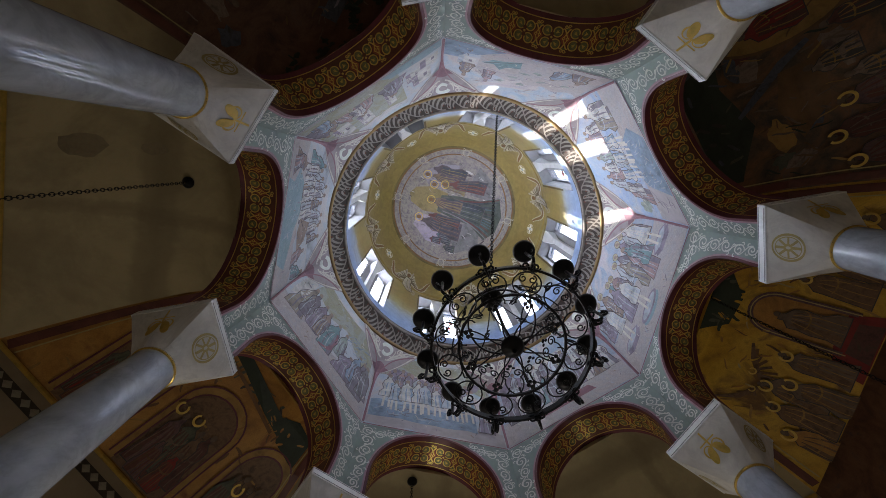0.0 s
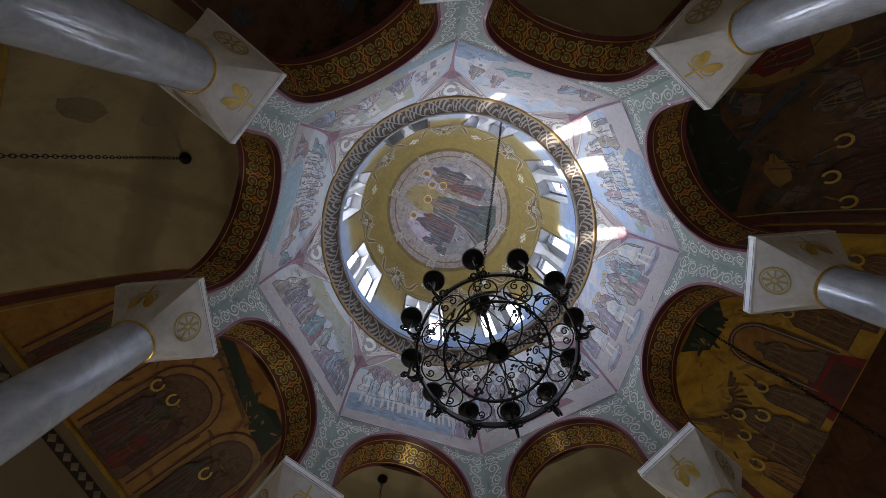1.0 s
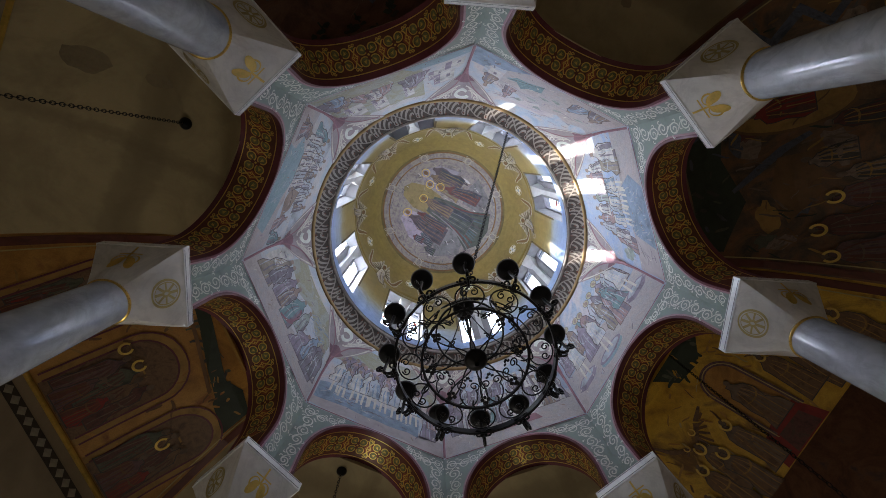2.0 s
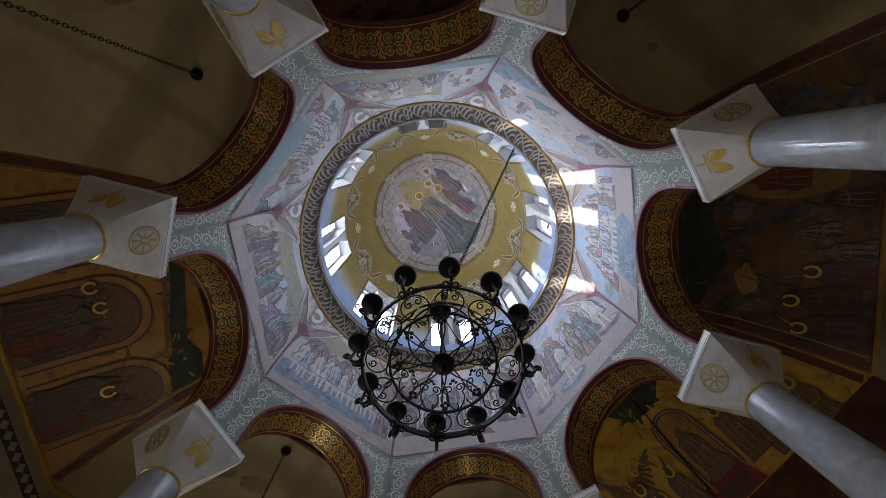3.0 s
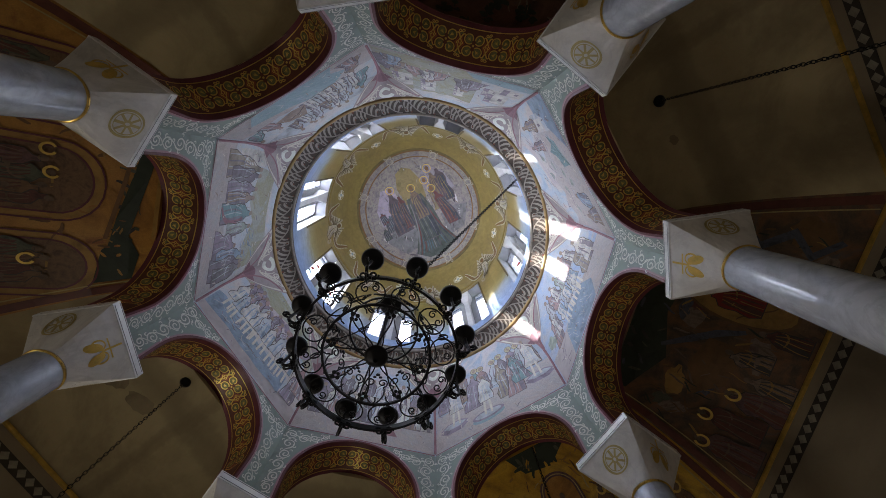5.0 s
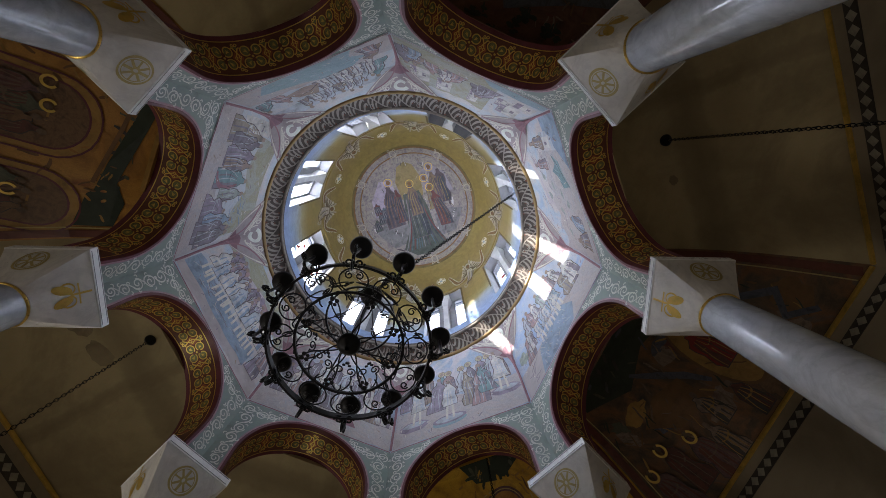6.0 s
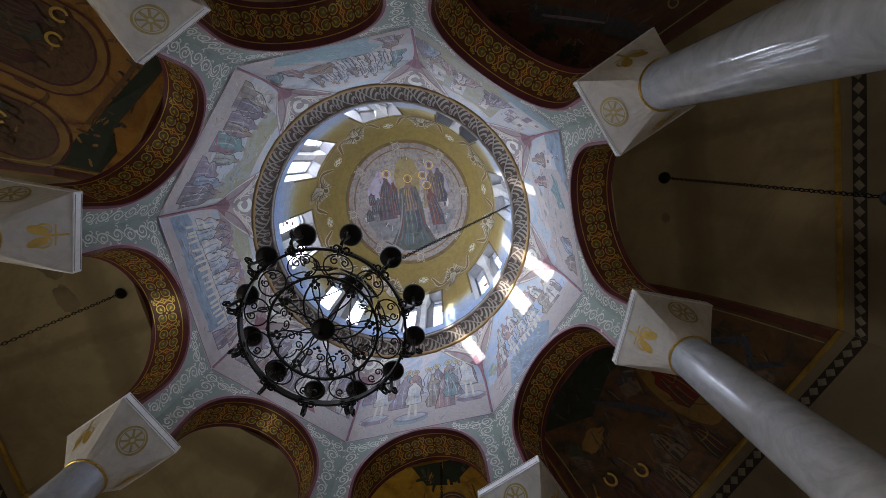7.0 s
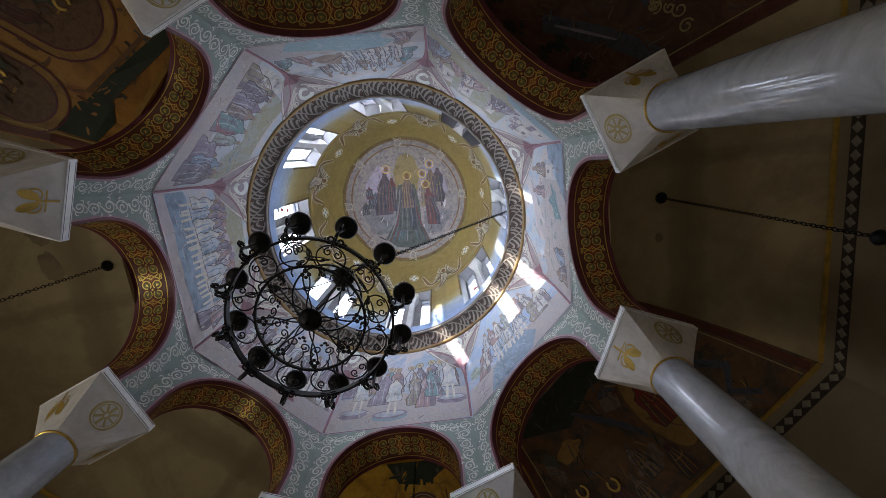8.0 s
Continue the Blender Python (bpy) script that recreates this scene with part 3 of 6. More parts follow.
def column(face, side):
    e = thing("column", pose(0, 0, 0), "polished grey-white marble column with white capital", "column", "columns round the octagon")
    bm = bmesh.new()
    vs = lathe(bm, [(0.312, 0.42), (0.308, 1.6), (0.3, 2.8), (0.286, 4.0), (0.27, 5.1), (COL_R, Z_SHAFT)], 40)
    part("shaft", bm, M["marble"], e, "polished veined marble shaft", smooth=True)
    bm = bmesh.new()
    lathe(bm, [(0.5, 0.12), (0.52, 0.18), (0.5, 0.25), (0.42, 0.29), (0.41, 0.32), (0.44, 0.36), (0.42, 0.41), (0.33, 0.43)], 40)
    box(bm, (-0.56, -0.56, 0.0), (0.56, 0.56, 0.13), 0.01)
    part("base", bm, M["cap"], e, "white moulded base")
    bm = bmesh.new()
    lathe(bm, [(COL_R - 0.02, Z_SHAFT - 0.02), (COL_R + 0.012, Z_SHAFT - 0.014), (COL_R + 0.018, Z_SHAFT), (COL_R + 0.012, Z_SHAFT + 0.014), (COL_R - 0.02, Z_SHAFT + 0.02)], 40)
    part("gold_ring", bm, M["gold"], e, "thin gilded ring", smooth=True)
    bm = bmesh.new()
    zc = Z_CAP - 0.14
    rows = []
    sq = square_ring(CAP_H - 0.012)
    for s in (0.0, 0.12, 0.3, 0.55, 0.8, 1.0):
        row = []
        for i, (x, y) in enumerate(sq):
            a = 2 * math.pi * i / len(sq)
            cx, cy = (COL_R + 0.012) * math.cos(a), (COL_R + 0.012) * math.sin(a)
            row.append((cx + (x - cx) * s, cy + (y - cy) * s, Z_SHAFT + 0.02 + (zc - Z_SHAFT - 0.02) * s))
        rows.append(row)
    v = grid(bm, rows, close=True)
    bm.faces.new(v[0])
    bm.faces.new(v[-1])
    part("capital", bm, M["cap"], e, "white flared block capital")
    bm = bmesh.new()
    box(bm, (-CAP_H, -CAP_H, zc), (CAP_H, CAP_H, Z_CAP), 0.008)
    ab = part("abacus", bm, M["slab"], e, "white square slab")
    bm = bmesh.new()
    for s in (-1, 1):
        ring = lambda u, v: (-CAP_H - 0.003, u, v)
        ribbon(bm, [(-CAP_H + 0.03, zc + 0.07 + s * 0.045), (CAP_H - 0.03, zc + 0.07 + s * 0.045)], 0.012, ring)
    part("incised_line", bm, M["frame"], ab, "thin incised line")

    def on_face(q):
        m = Matrix.Rotation(radians(180 + 90 * q), 4, "Z")
        h = zc - Z_SHAFT - 0.02

        def place(u, v):   # v from 0 at the ring to 1 at the slab
            x = COL_R + 0.012 + (CAP_H - 0.012 - COL_R - 0.012) * v
            a = math.atan2(u, x)
            cx = (COL_R + 0.012) * math.cos(a)
            xx = cx + (CAP_H - 0.012 - cx) * v + 0.006
            return m @ Vector((xx, u, Z_SHAFT + 0.02 + h * v))
        return place, h
    for q in range(4):
        kind = (face, side, face, side)[q]
        place, h = on_face(q)
        sc = lambda pts: [(x, 0.62 + y / h) for x, y in pts]
        bm = bmesh.new()
        if kind == "wheel":
            ribbon(bm, sc(ellipse(0, 0, 0.165, 0.165, n=28)), 0.03, place, closed=True)
            ribbon(bm, sc(ellipse(0, 0, 0.135, 0.135, n=28)), 0.012, place, closed=True)
            ribbon(bm, sc(ellipse(0, 0, 0.035, 0.035, n=12)), 0.03, place, closed=True)
            for i in range(8):
                a = math.pi * i / 4
                ribbon(bm, sc([(0.03 * math.cos(a), 0.03 * math.sin(a)), (0.09 * math.cos(a), 0.09 * math.sin(a)), (0.135 * math.cos(a), 0.135 * math.sin(a))]), 0.034, place)
            part("wheel_emblem", bm, M["dullgold"], e, "dull gold wheel emblem")
        else:
            ribbon(bm, sc([(0, -0.02), (0, 0.1), (0, 0.2)]), 0.026, place)
            ribbon(bm, sc([(-0.13, 0.07), (0, 0.07), (0.13, 0.07)]), 0.026, place)
            for s in (-1, 1):
                blob(bm, sc(ellipse(s * 0.075, -0.09, 0.055, 0.1, s * 0.35, 16)), place)
                ribbon(bm, sc(spiral(s * 0.07, -0.03, 0.085, -math.pi / 2, 0.8, s, 14, 0.6)), 0.022, place)
            part("cross_emblem", bm, M["goldpaint"], e, "gold cross emblem with two leaves")
    return e


cols = []
for q, kinds in enumerate((("wheel", "cross"), ("cross", "wheel"))):
    cols.append(column(*kinds))
for k in range(8):
    m = turn(A0 + 45 * k) @ pose(COL_AX, 0, 0)
    if k < 2:
        cols[k].matrix_basis = m
    else:
        copy_thing(cols[k % 2], m)


# ---- ambulatory: floor, outer walls, vault bays ----
bm = bmesh.new()
RW = WALL_AP / C8
vs = [bm.verts.new(((RW + 0.4) * math.cos(radians(A0 + 45 * k)), (RW + 0.4) * math.sin(radians(A0 + 45 * k)), z)) for z in (0.0, -0.3) for k in range(8)]
bm.faces.new(vs[:8]), bm.faces.new(vs[8:])
for k in range(8):
    bm.faces.new((vs[k], vs[(k + 1) % 8], vs[8 + (k + 1) % 8], vs[8 + k]))
tagged(part("floor", bm, M["floor"]), "dark veined marble floor", "floor", kind="structure")

Z_GOLD = 9.0
VAULT = [(APB - 0.01, 8.3), (3.92, 8.75), (4.02, 9.2), (4.2, 9.6), (4.5, 9.95), (4.9, 10.13), (5.4, 10.18), (6.0, 10.1), (6.7, 9.84), (7.3, 9.48), (WALL_AP, Z_GOLD)]


def vault_at(x):
    for (a, za), (b, zb) in zip(VAULT, VAULT[1:]):
        if x <= b or b == VAULT[-1][0]:
            s = (x - a) / (b - a)
            return za + (zb - za) * s
    return VAULT[-1][1]


def on_vault(lift):
    """Places (y as a share of the bay's half width, x outwards) under the vault."""
    return lambda y, x: (x, y * x * T8, vault_at(x) - lift)


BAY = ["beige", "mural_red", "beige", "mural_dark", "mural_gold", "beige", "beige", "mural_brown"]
BAY_TEXT = ["plain beige plaster vault bay with brown damp stains and a painted shade band", "dark russet mural on a vault bay"]
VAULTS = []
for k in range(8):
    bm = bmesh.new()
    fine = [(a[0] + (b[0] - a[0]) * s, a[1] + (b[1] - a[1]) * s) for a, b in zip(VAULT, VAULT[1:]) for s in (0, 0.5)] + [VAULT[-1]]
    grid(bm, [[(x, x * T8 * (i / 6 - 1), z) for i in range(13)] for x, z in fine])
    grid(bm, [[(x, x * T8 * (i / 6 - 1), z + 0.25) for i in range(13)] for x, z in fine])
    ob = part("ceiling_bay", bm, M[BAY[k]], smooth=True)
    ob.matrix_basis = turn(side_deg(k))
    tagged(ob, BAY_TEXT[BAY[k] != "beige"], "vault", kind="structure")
    VAULTS.append(ob)

FRIEZE = []
for k in range(8):
    bm = bmesh.new()
    h = WALL_AP * T8
    x0, x1 = WALL_AP, WALL_AP + 0.35
    cuts = (-0.62, 0.62) if LOW_POWER[k] else ()
    if cuts:
        for lo, hi, z0, z1 in ((-h, cuts[0], 0, Z_GOLD), (cuts[1], h, 0, Z_GOLD), (cuts[0], cuts[1], 0, 1.8), (cuts[0], cuts[1], 4.4, Z_GOLD)):
            box(bm, (x0, lo, z0), (x1, hi, z1))
    else:
        box(bm, (x0, -h, 0), (x1, h, Z_GOLD))
    ob = part("wall_outer", bm, M["mural_red" if k == 4 else "wall"])
    ob.matrix_basis = turn(side_deg(k))
    tagged(ob, "russet painted outer wall of the ambulatory" if k == 4 else "ochre plaster outer wall of the ambulatory", "wall", kind="structure")
    if k == 4:
        continue
    bm = bmesh.new()
    box(bm, (x0 - 0.06, -h + 0.03, Z_GOLD - 0.09), (x0 + 0.01, h - 0.03, Z_GOLD - 0.02), 0.02)
    part("gilt_moulding", bm, M["goldpaint"], ob, "narrow gilded moulding")
    bm = bmesh.new()
    box(bm, (x0 - 0.012, -h + 0.01, Z_GOLD - 0.53), (x0 + 0.005, h - 0.01, Z_GOLD - 0.3))
    part("frieze_field", bm, M["black"], ob, "black painted frieze")
    FRIEZE.append((ob, h))


# ---- painted decoration of the octagon ----
class Paint:
    """Flat painted shapes in several colours, gathered into one mesh."""

    def __init__(self, usual=""):
        self.bm, self.mats, self.pieces, self.usual = bmesh.new(), [], [], usual

    def _mark(self, n0, m):
        if m not in self.mats:
            self.mats.append(m)
        for f in list(self.bm.faces)[n0:]:
            f.material_index = self.mats.index(m)

    def fill(self, m, pts, place, piece=""):
        piece = piece or self.usual
        if piece:
            bm = bmesh.new()
            blob(bm, pts, place)
            self.pieces.append((piece, bm, m))
            return
        n0 = len(self.bm.faces)
        blob(self.bm, pts, place)
        self._mark(n0, m)

    def line(self, m, pts, w, place, piece="", **kw):
        piece = piece or self.usual
        if piece:
            bm = bmesh.new()
            ribbon(bm, pts, w, place, **kw)
            self.pieces.append((piece, bm, m))
            return
        n0 = len(self.bm.faces)
        ribbon(self.bm, pts, w, place, **kw)
        self._mark(n0, m)

    def done(self, name, parent, label=""):
        for piece, bm, m in self.pieces:
            part(piece, bm, m, parent)
        if self.bm.faces:
            return part(name, self.bm, self.mats, parent, label)
        self.bm.free()


def robe(rng, y, z, h, w, lean=0.0):
    """A plain upright draped shape."""
    pts = []
    for s, k in ((0, 0.5), (0.2, 0.48), (0.45, 0.36), (0.65, 0.4), (0.8, 0.34), (0.9, 0.14), (1.0, 0.11)):
        pts.append((y + w * k * rng.uniform(0.8, 1.2) + lean * s, z + h * s))
    for s, k in ((1.0, 0.1), (0.9, 0.14), (0.8, 0.34), (0.62, 0.42), (0.4, 0.36), (0.2, 0.5), (0, 0.5)):
        pts.append((y - w * k * rng.uniform(0.8, 1.2) + lean * s, z + h * s))
    return pts


PANEL_H = Z_RING + 0.03 - ZV
HW = AP * T8


class Mural:
    """One fresco panel: shapes placed by u to the right and v upwards from its foot line."""

    def __init__(self, k, sky):
        self.rng = random.Random(40 + k)
        bm = bmesh.new()
        pl = front(0.006)
        grid(bm, [[pl((HW - 0.001) * (-1 + j / 12), ZV + (Z_RIM - ZV) * i / 16) for j in range(25)] for i in range(17)])
        self.panel = part("fresco_panel", bm, sky, WALLS[k], "pastel blue and rose fresco of plain robed shapes", smooth=True)
        self.p, self.n = Paint(), 0

    def lay(self):
        """Each new shape lies a hair over the last."""
        self.n += 1
        place = front(0.0075 + 0.00006 * self.n)
        lim = HW - 0.03
        return lambda u, v: place(-max(-lim, min(lim, u)), ZV + max(0.03, min(2.52, v)))

    def fill(self, m, pts, piece=""):
        self.p.fill(m, pts, self.lay(), piece)

    def line(self, m, pts, w, **kw):
        self.p.line(m, pts, w, self.lay(), **kw)

    def field(self, m, v0, v1, u0=-1.3, u1=1.3, rough=0.05):
        """An uneven band of colour: ground, water, hills."""
        r = self.rng
        low = [(u0 + (u1 - u0) * i / 10, v0 + r.uniform(-rough, rough) * 0.5) for i in range(11)]
        top = [(u0 + (u1 - u0) * i / 14, v1 + r.uniform(-rough, rough)) for i in range(15)]
        self.fill(m, low + top[::-1])

    def streaks(self, m, count, u0, u1, v0, v1, slope=0.0, w=0.018, long=0.25):
        r = self.rng
        for _ in range(count):
            u, v, l = r.uniform(u0, u1), r.uniform(v0, v1), r.uniform(0.4, 1.0) * long
            a = slope + r.gauss(0, 0.25)
            self.line(m, [(u + l * t * math.cos(a), v + l * t * math.sin(a) + 0.012 * math.sin(7 * t)) for t in (0, 0.33, 0.66, 1)], w * r.uniform(0.6, 1.2), taper=True)

    def block(self, m, u, v, w, h, skew=0.06, dark=None):
        """A plain building with a shaded side and dark openings."""
        self.fill(m, [(u, v), (u + w, v + skew), (u + w, v + h + skew), (u, v + h)])
        if dark:
            self.fill(dark, [(u + w * 0.68, v + skew * 0.7), (u + w, v + skew), (u + w, v + h + skew), (u + w * 0.68, v + h + skew * 0.7)])
            self.fill(ROBES[8], [(u + w * 0.2, v + h * 0.35), (u + w * 0.38, v + h * 0.37), (u + w * 0.38, v + h * 0.68), (u + w * 0.2, v + h * 0.66)])
        self.line(M["foot"], [(u, v + h), (u + w * 0.5, v + h + skew * 0.5), (u + w, v + h + skew)], 0.03)

    def figure(self, u, v, h, w, m, lean=0.0, shade=8, light=0, legs=False, ring=False):
        """A draped shape: body in one tone, shade on one side, folds, lit edge, round top."""
        r = self.rng
        if legs:
            for s in (-1, 1):
                self.line(M["cream"], [(u + s * w * 0.2, v - 0.02), (u + s * w * 0.18, v + h * 0.2), (u + s * w * 0.14, v + h * 0.42)], 0.045)
            v, h = v + h * 0.33, h * 0.67
        shape = robe(r, u, v, h, w, lean)
        self.fill(m, shape, "robed_shape")
        dark = ROBES[shade]
        side = [(u + w * k + lean * t, v + h * t) for t, k in ((0.0, 0.46), (0.3, 0.4), (0.6, 0.36), (0.78, 0.3))]
        self.fill(dark, side + [(u + w * k + lean * t, v + h * t) for t, k in ((0.74, 0.16), (0.5, 0.2), (0.25, 0.14), (0.0, 0.22))])
        for q in range(4):
            x = u + w * (-0.36 + 0.22 * q) + r.uniform(-0.02, 0.02)
            self.line(dark if q % 2 else ROBES[light], bezier((x, v + h * 0.03), (x + 0.02, v + h * 0.25), (x - w * 0.1, v + h * 0.4), (x * 0.4 + u * 0.6 + lean * 0.7, v + h * 0.74), 7), 0.018 + 0.014 * (q % 2), taper=True)
        self.line(ROBES[light], bezier((u - w * 0.3 + lean * 0.7, v + h * 0.72), (u - w * 0.5, v + h * 0.6), (u - w * 0.1, v + h * 0.46), (u + w * 0.2, v + h * 0.52), 8), 0.026, taper=True)
        self.line(M["outline"], shape, 0.015, closed=True)
        top = (u + lean, v + h + 0.035)
        if ring:
            self.fill(M["glowpale"], ellipse(*top, 0.085, 0.085, 0, 16))
            self.line(M["outline"], ellipse(*top, 0.085, 0.085, 0, 16), 0.009, closed=True)
        self.fill(ROBES[6], ellipse(*top, 0.046, 0.058, 0, 12))

    def crowd(self, count, u0, u1, v, h, colours, w=0.24, **kw):
        r = self.rng
        for i in range(count):
            u = u0 + (u1 - u0) * (i + 0.5 + r.uniform(-0.2, 0.2)) / count
            self.figure(u, v + r.uniform(-0.05, 0.05), h * r.uniform(0.9, 1.08), w * r.uniform(0.85, 1.2), ROBES[colours[i % len(colours)]], r.uniform(-0.06, 0.06), **kw)

    def basin(self, u, v, rx, m, sides):
        self.fill(m, ellipse(u, v - 0.06, rx, 0.13, 0, sides))
        self.fill(ROBES[3], ellipse(u, v + 0.02, rx, 0.13, 0, sides))
        self.fill(ROBES[0], ellipse(u, v + 0.03, rx * 0.82, 0.09, 0, sides))

    def finish(self):
        r = self.rng
        for i in range(70):   # loose brush dabs over the whole field
            u, v = r.uniform(-1.2, 1.2), r.uniform(0.1, 2.3)
            a, l = r.gauss(1.4 if v < 1.7 else 0.3, 0.5), r.uniform(0.04, 0.14)
            self.line(r.choice((ROBES[0], ROBES[8], ROBES[4], M["cream"], ROBES[6], ROBES[3], M["foot"])), bezier((u, v), (u + l * 0.3 * math.cos(a), v + l * 0.3 * math.sin(a)), (u + l * math.cos(a + 0.3), v + l * math.sin(a + 0.3)), (u + l * math.cos(a), v + l * math.sin(a)), 5), r.uniform(0.01, 0.022), taper=True)
        self.p.done("painted_shapes", self.panel)
        bm = bmesh.new()
        e = HW - 0.02
        ribbon(bm, [(-e, ZV + 0.012), (0, ZV + 0.012), (e, ZV + 0.012)], 0.026, front(0.012))
        for s in (-1, 1):
            ribbon(bm, [(s * e, ZV + 0.02), (s * e, ZV + 1.0), (s * e, ZV + 1.7)], 0.034, front(0.03))
            ribbon(bm, bezier((s * e, ZV + 1.4), (s * (e - 0.03), ZV + 1.95), (s * (e - 0.2), ZV + 2.2), (s * (e - 0.75), ZV + 2.42), 12), 0.03, front(0.035))
        part("frame_line", bm, M["rose"], self.panel, "rose frame line")


P_STONE, P_WATER, P_WHITE = M["stoneground"], ROBES[1], ROBES[4]

m = Mural(0, SKYS[2])   # a sea between pale shores, a row in white
m.field(P_STONE, 0.05, 0.9)
m.fill(M["seagreen"], [(0.75, 0.08), (0.0, 0.05), (-0.7, 0.06), (-0.62, 0.35), (-0.85, 0.6), (-0.5, 1.0), (0.0, 0.95), (0.25, 0.75), (0.95, 0.5)])
m.streaks(ROBES[0], 30, -0.7, 0.6, 0.12, 0.85, 2.2, 0.016, 0.2)
m.field(ROBES[0], 1.7, 2.1)
m.figure(-1.02, 0.3, 0.62, 0.34, ROBES[6], 0.12)
m.figure(-0.9, 0.22, 0.5, 0.3, ROBES[2], -0.1)
m.figure(-1.0, 1.15, 0.7, 0.34, ROBES[5], 0.1)
m.crowd(8, -0.85, 0.1, 0.95, 0.85, (4, 0, 4, 6, 4))
m.fill(ROBES[6], [(0.1, 1.05), (0.35, 0.95), (0.75, 1.1), (0.6, 1.45), (0.25, 1.6)])
m.line(M["outline"], [(0.12, 1.08), (0.3, 1.3), (0.6, 1.42)], 0.03, taper=True)
m.figure(0.9, 0.85, 0.6, 0.3, ROBES[2], -0.1)
m.figure(1.1, 0.95, 0.55, 0.28, ROBES[5], 0.15)
m.crowd(7, -0.6, 0.7, 1.55, 0.5, (0, 4, 6, 0), 0.2)
m.finish()

m = Mural(1, SKYS[2])   # white houses beside a strip of water
m.field(M["sagewash"], 0.05, 2.2, -0.5, 1.3)
m.fill(M["seagreen"], [(-1.3, 0.05), (-0.2, 0.06), (-0.35, 0.4), (-0.9, 0.5), (-1.3, 0.45)])
for u, v, w, h in ((-1.25, 0.6, 0.35, 0.55), (-0.9, 0.9, 0.3, 0.6), (-1.1, 1.3, 0.4, 0.5), (0.25, 1.5, 0.3, 0.6), (0.7, 1.45, 0.4, 0.55), (-0.3, 1.3, 0.2, 0.7)):
    m.block(P_WHITE, u, v, w, h, 0.06, ROBES[3])
m.figure(-0.42, 0.65, 0.95, 0.4, ROBES[3], 0.1)
m.figure(-0.2, 0.8, 0.8, 0.3, ROBES[8], -0.05)
m.figure(0.2, 0.7, 0.85, 0.4, ROBES[2], 0.15)
m.figure(0.42, 0.9, 0.7, 0.3, ROBES[4], 0.0)
m.figure(0.75, 0.75, 0.7, 0.34, ROBES[2], -0.1)
m.figure(0.9, 0.65, 0.75, 0.3, ROBES[6], 0.1)
m.figure(1.12, 0.45, 1.0, 0.42, ROBES[8], 0.05)
m.figure(0.98, 0.35, 0.8, 0.34, ROBES[1], 0.1)
m.finish()

m = Mural(2, SKYS[1])   # a wide pale field, one teal spread shape, blue sky at the side
m.field(P_STONE, 0.05, 1.6, -1.3, 0.7, 0.12)
m.fill(P_WATER, [(0.35, 0.05), (1.3, 0.05), (1.3, 1.0), (1.05, 0.95), (1.0, 0.6), (0.75, 0.55), (0.6, 0.35)])
m.block(P_WHITE, 0.75, 0.75, 0.3, 0.5, 0.05, ROBES[0])
m.streaks(ROBES[8], 6, 0.85, 1.1, 0.3, 0.6, 1.57, 0.03, 0.16)
m.fill(ROBES[5], [(0.05, 0.35), (0.3, 0.55), (0.5, 0.6), (0.62, 0.95), (0.45, 0.85), (0.3, 1.15), (0.22, 0.9), (0.0, 0.75)])
m.streaks(M["seagreen"], 14, 0.05, 0.5, 0.45, 0.95, 0.8, 0.025, 0.22)
m.line(M["outline"], bezier((0.02, 0.36), (0.2, 0.6), (0.4, 0.62), (0.6, 0.92), 9), 0.02, taper=True)
m.figure(0.85, 1.2, 0.6, 0.26, ROBES[6], 0.05)
m.figure(0.45, 1.35, 0.55, 0.24, ROBES[2], 0.0)
m.figure(-0.7, 0.3, 0.62, 0.34, ROBES[1], 0.1)
m.figure(-0.92, 0.22, 0.6, 0.34, ROBES[6], -0.1)
for u, v in ((-0.1, 1.0), (-0.3, 0.8), (0.0, 1.4), (-0.5, 1.3), (-0.2, 1.7), (0.2, 1.75), (-0.9, 1.2)):
    m.fill(ROBES[7], ellipse(u, v, 0.1, 0.05, m.rng.uniform(0, 3), 12, 0.4, m.rng))
m.streaks(ROBES[3], 18, -1.1, 0.6, 1.0, 2.0, 0.2, 0.02, 0.4)
m.finish()

m = Mural(3, SKYS[3])   # blue water, white tunics, rocks
m.field(P_STONE, 0.05, 0.8)
m.fill(ROBES[1], [(-0.75, 0.05), (0.35, 0.06), (0.55, 0.45), (0.3, 0.85), (-0.2, 0.95), (-0.6, 0.7)])
m.streaks(ROBES[0], 26, -0.65, 0.35, 0.12, 0.8, 1.9, 0.02, 0.22)
m.fill(M["foot"], [(-1.3, 0.06), (-0.8, 0.06), (-0.62, 0.7), (-0.9, 0.9), (-1.3, 0.6)])
m.streaks(ROBES[8], 6, -1.25, -0.85, 0.15, 0.6, 0.4, 0.02, 0.3)
m.crowd(5, -0.45, 0.45, 0.75, 0.85, (4, 0, 4, 4), 0.26, legs=True, shade=1)
m.figure(-0.85, 0.75, 0.85, 0.36, ROBES[2], 0.14)
m.figure(-0.7, 0.95, 0.7, 0.28, P_WHITE, 0.05)
m.figure(0.78, 0.7, 0.9, 0.45, M["tancloth"], -0.05)
m.figure(0.95, 0.8, 0.85, 0.4, P_WHITE, 0.0)
m.crowd(7, -0.7, 0.8, 1.5, 0.5, (0, 2, 4, 7), 0.22)
m.fill(ROBES[7], ellipse(-1.05, 1.15, 0.14, 0.2, 0.3, 16, 0.3, m.rng))
m.finish()

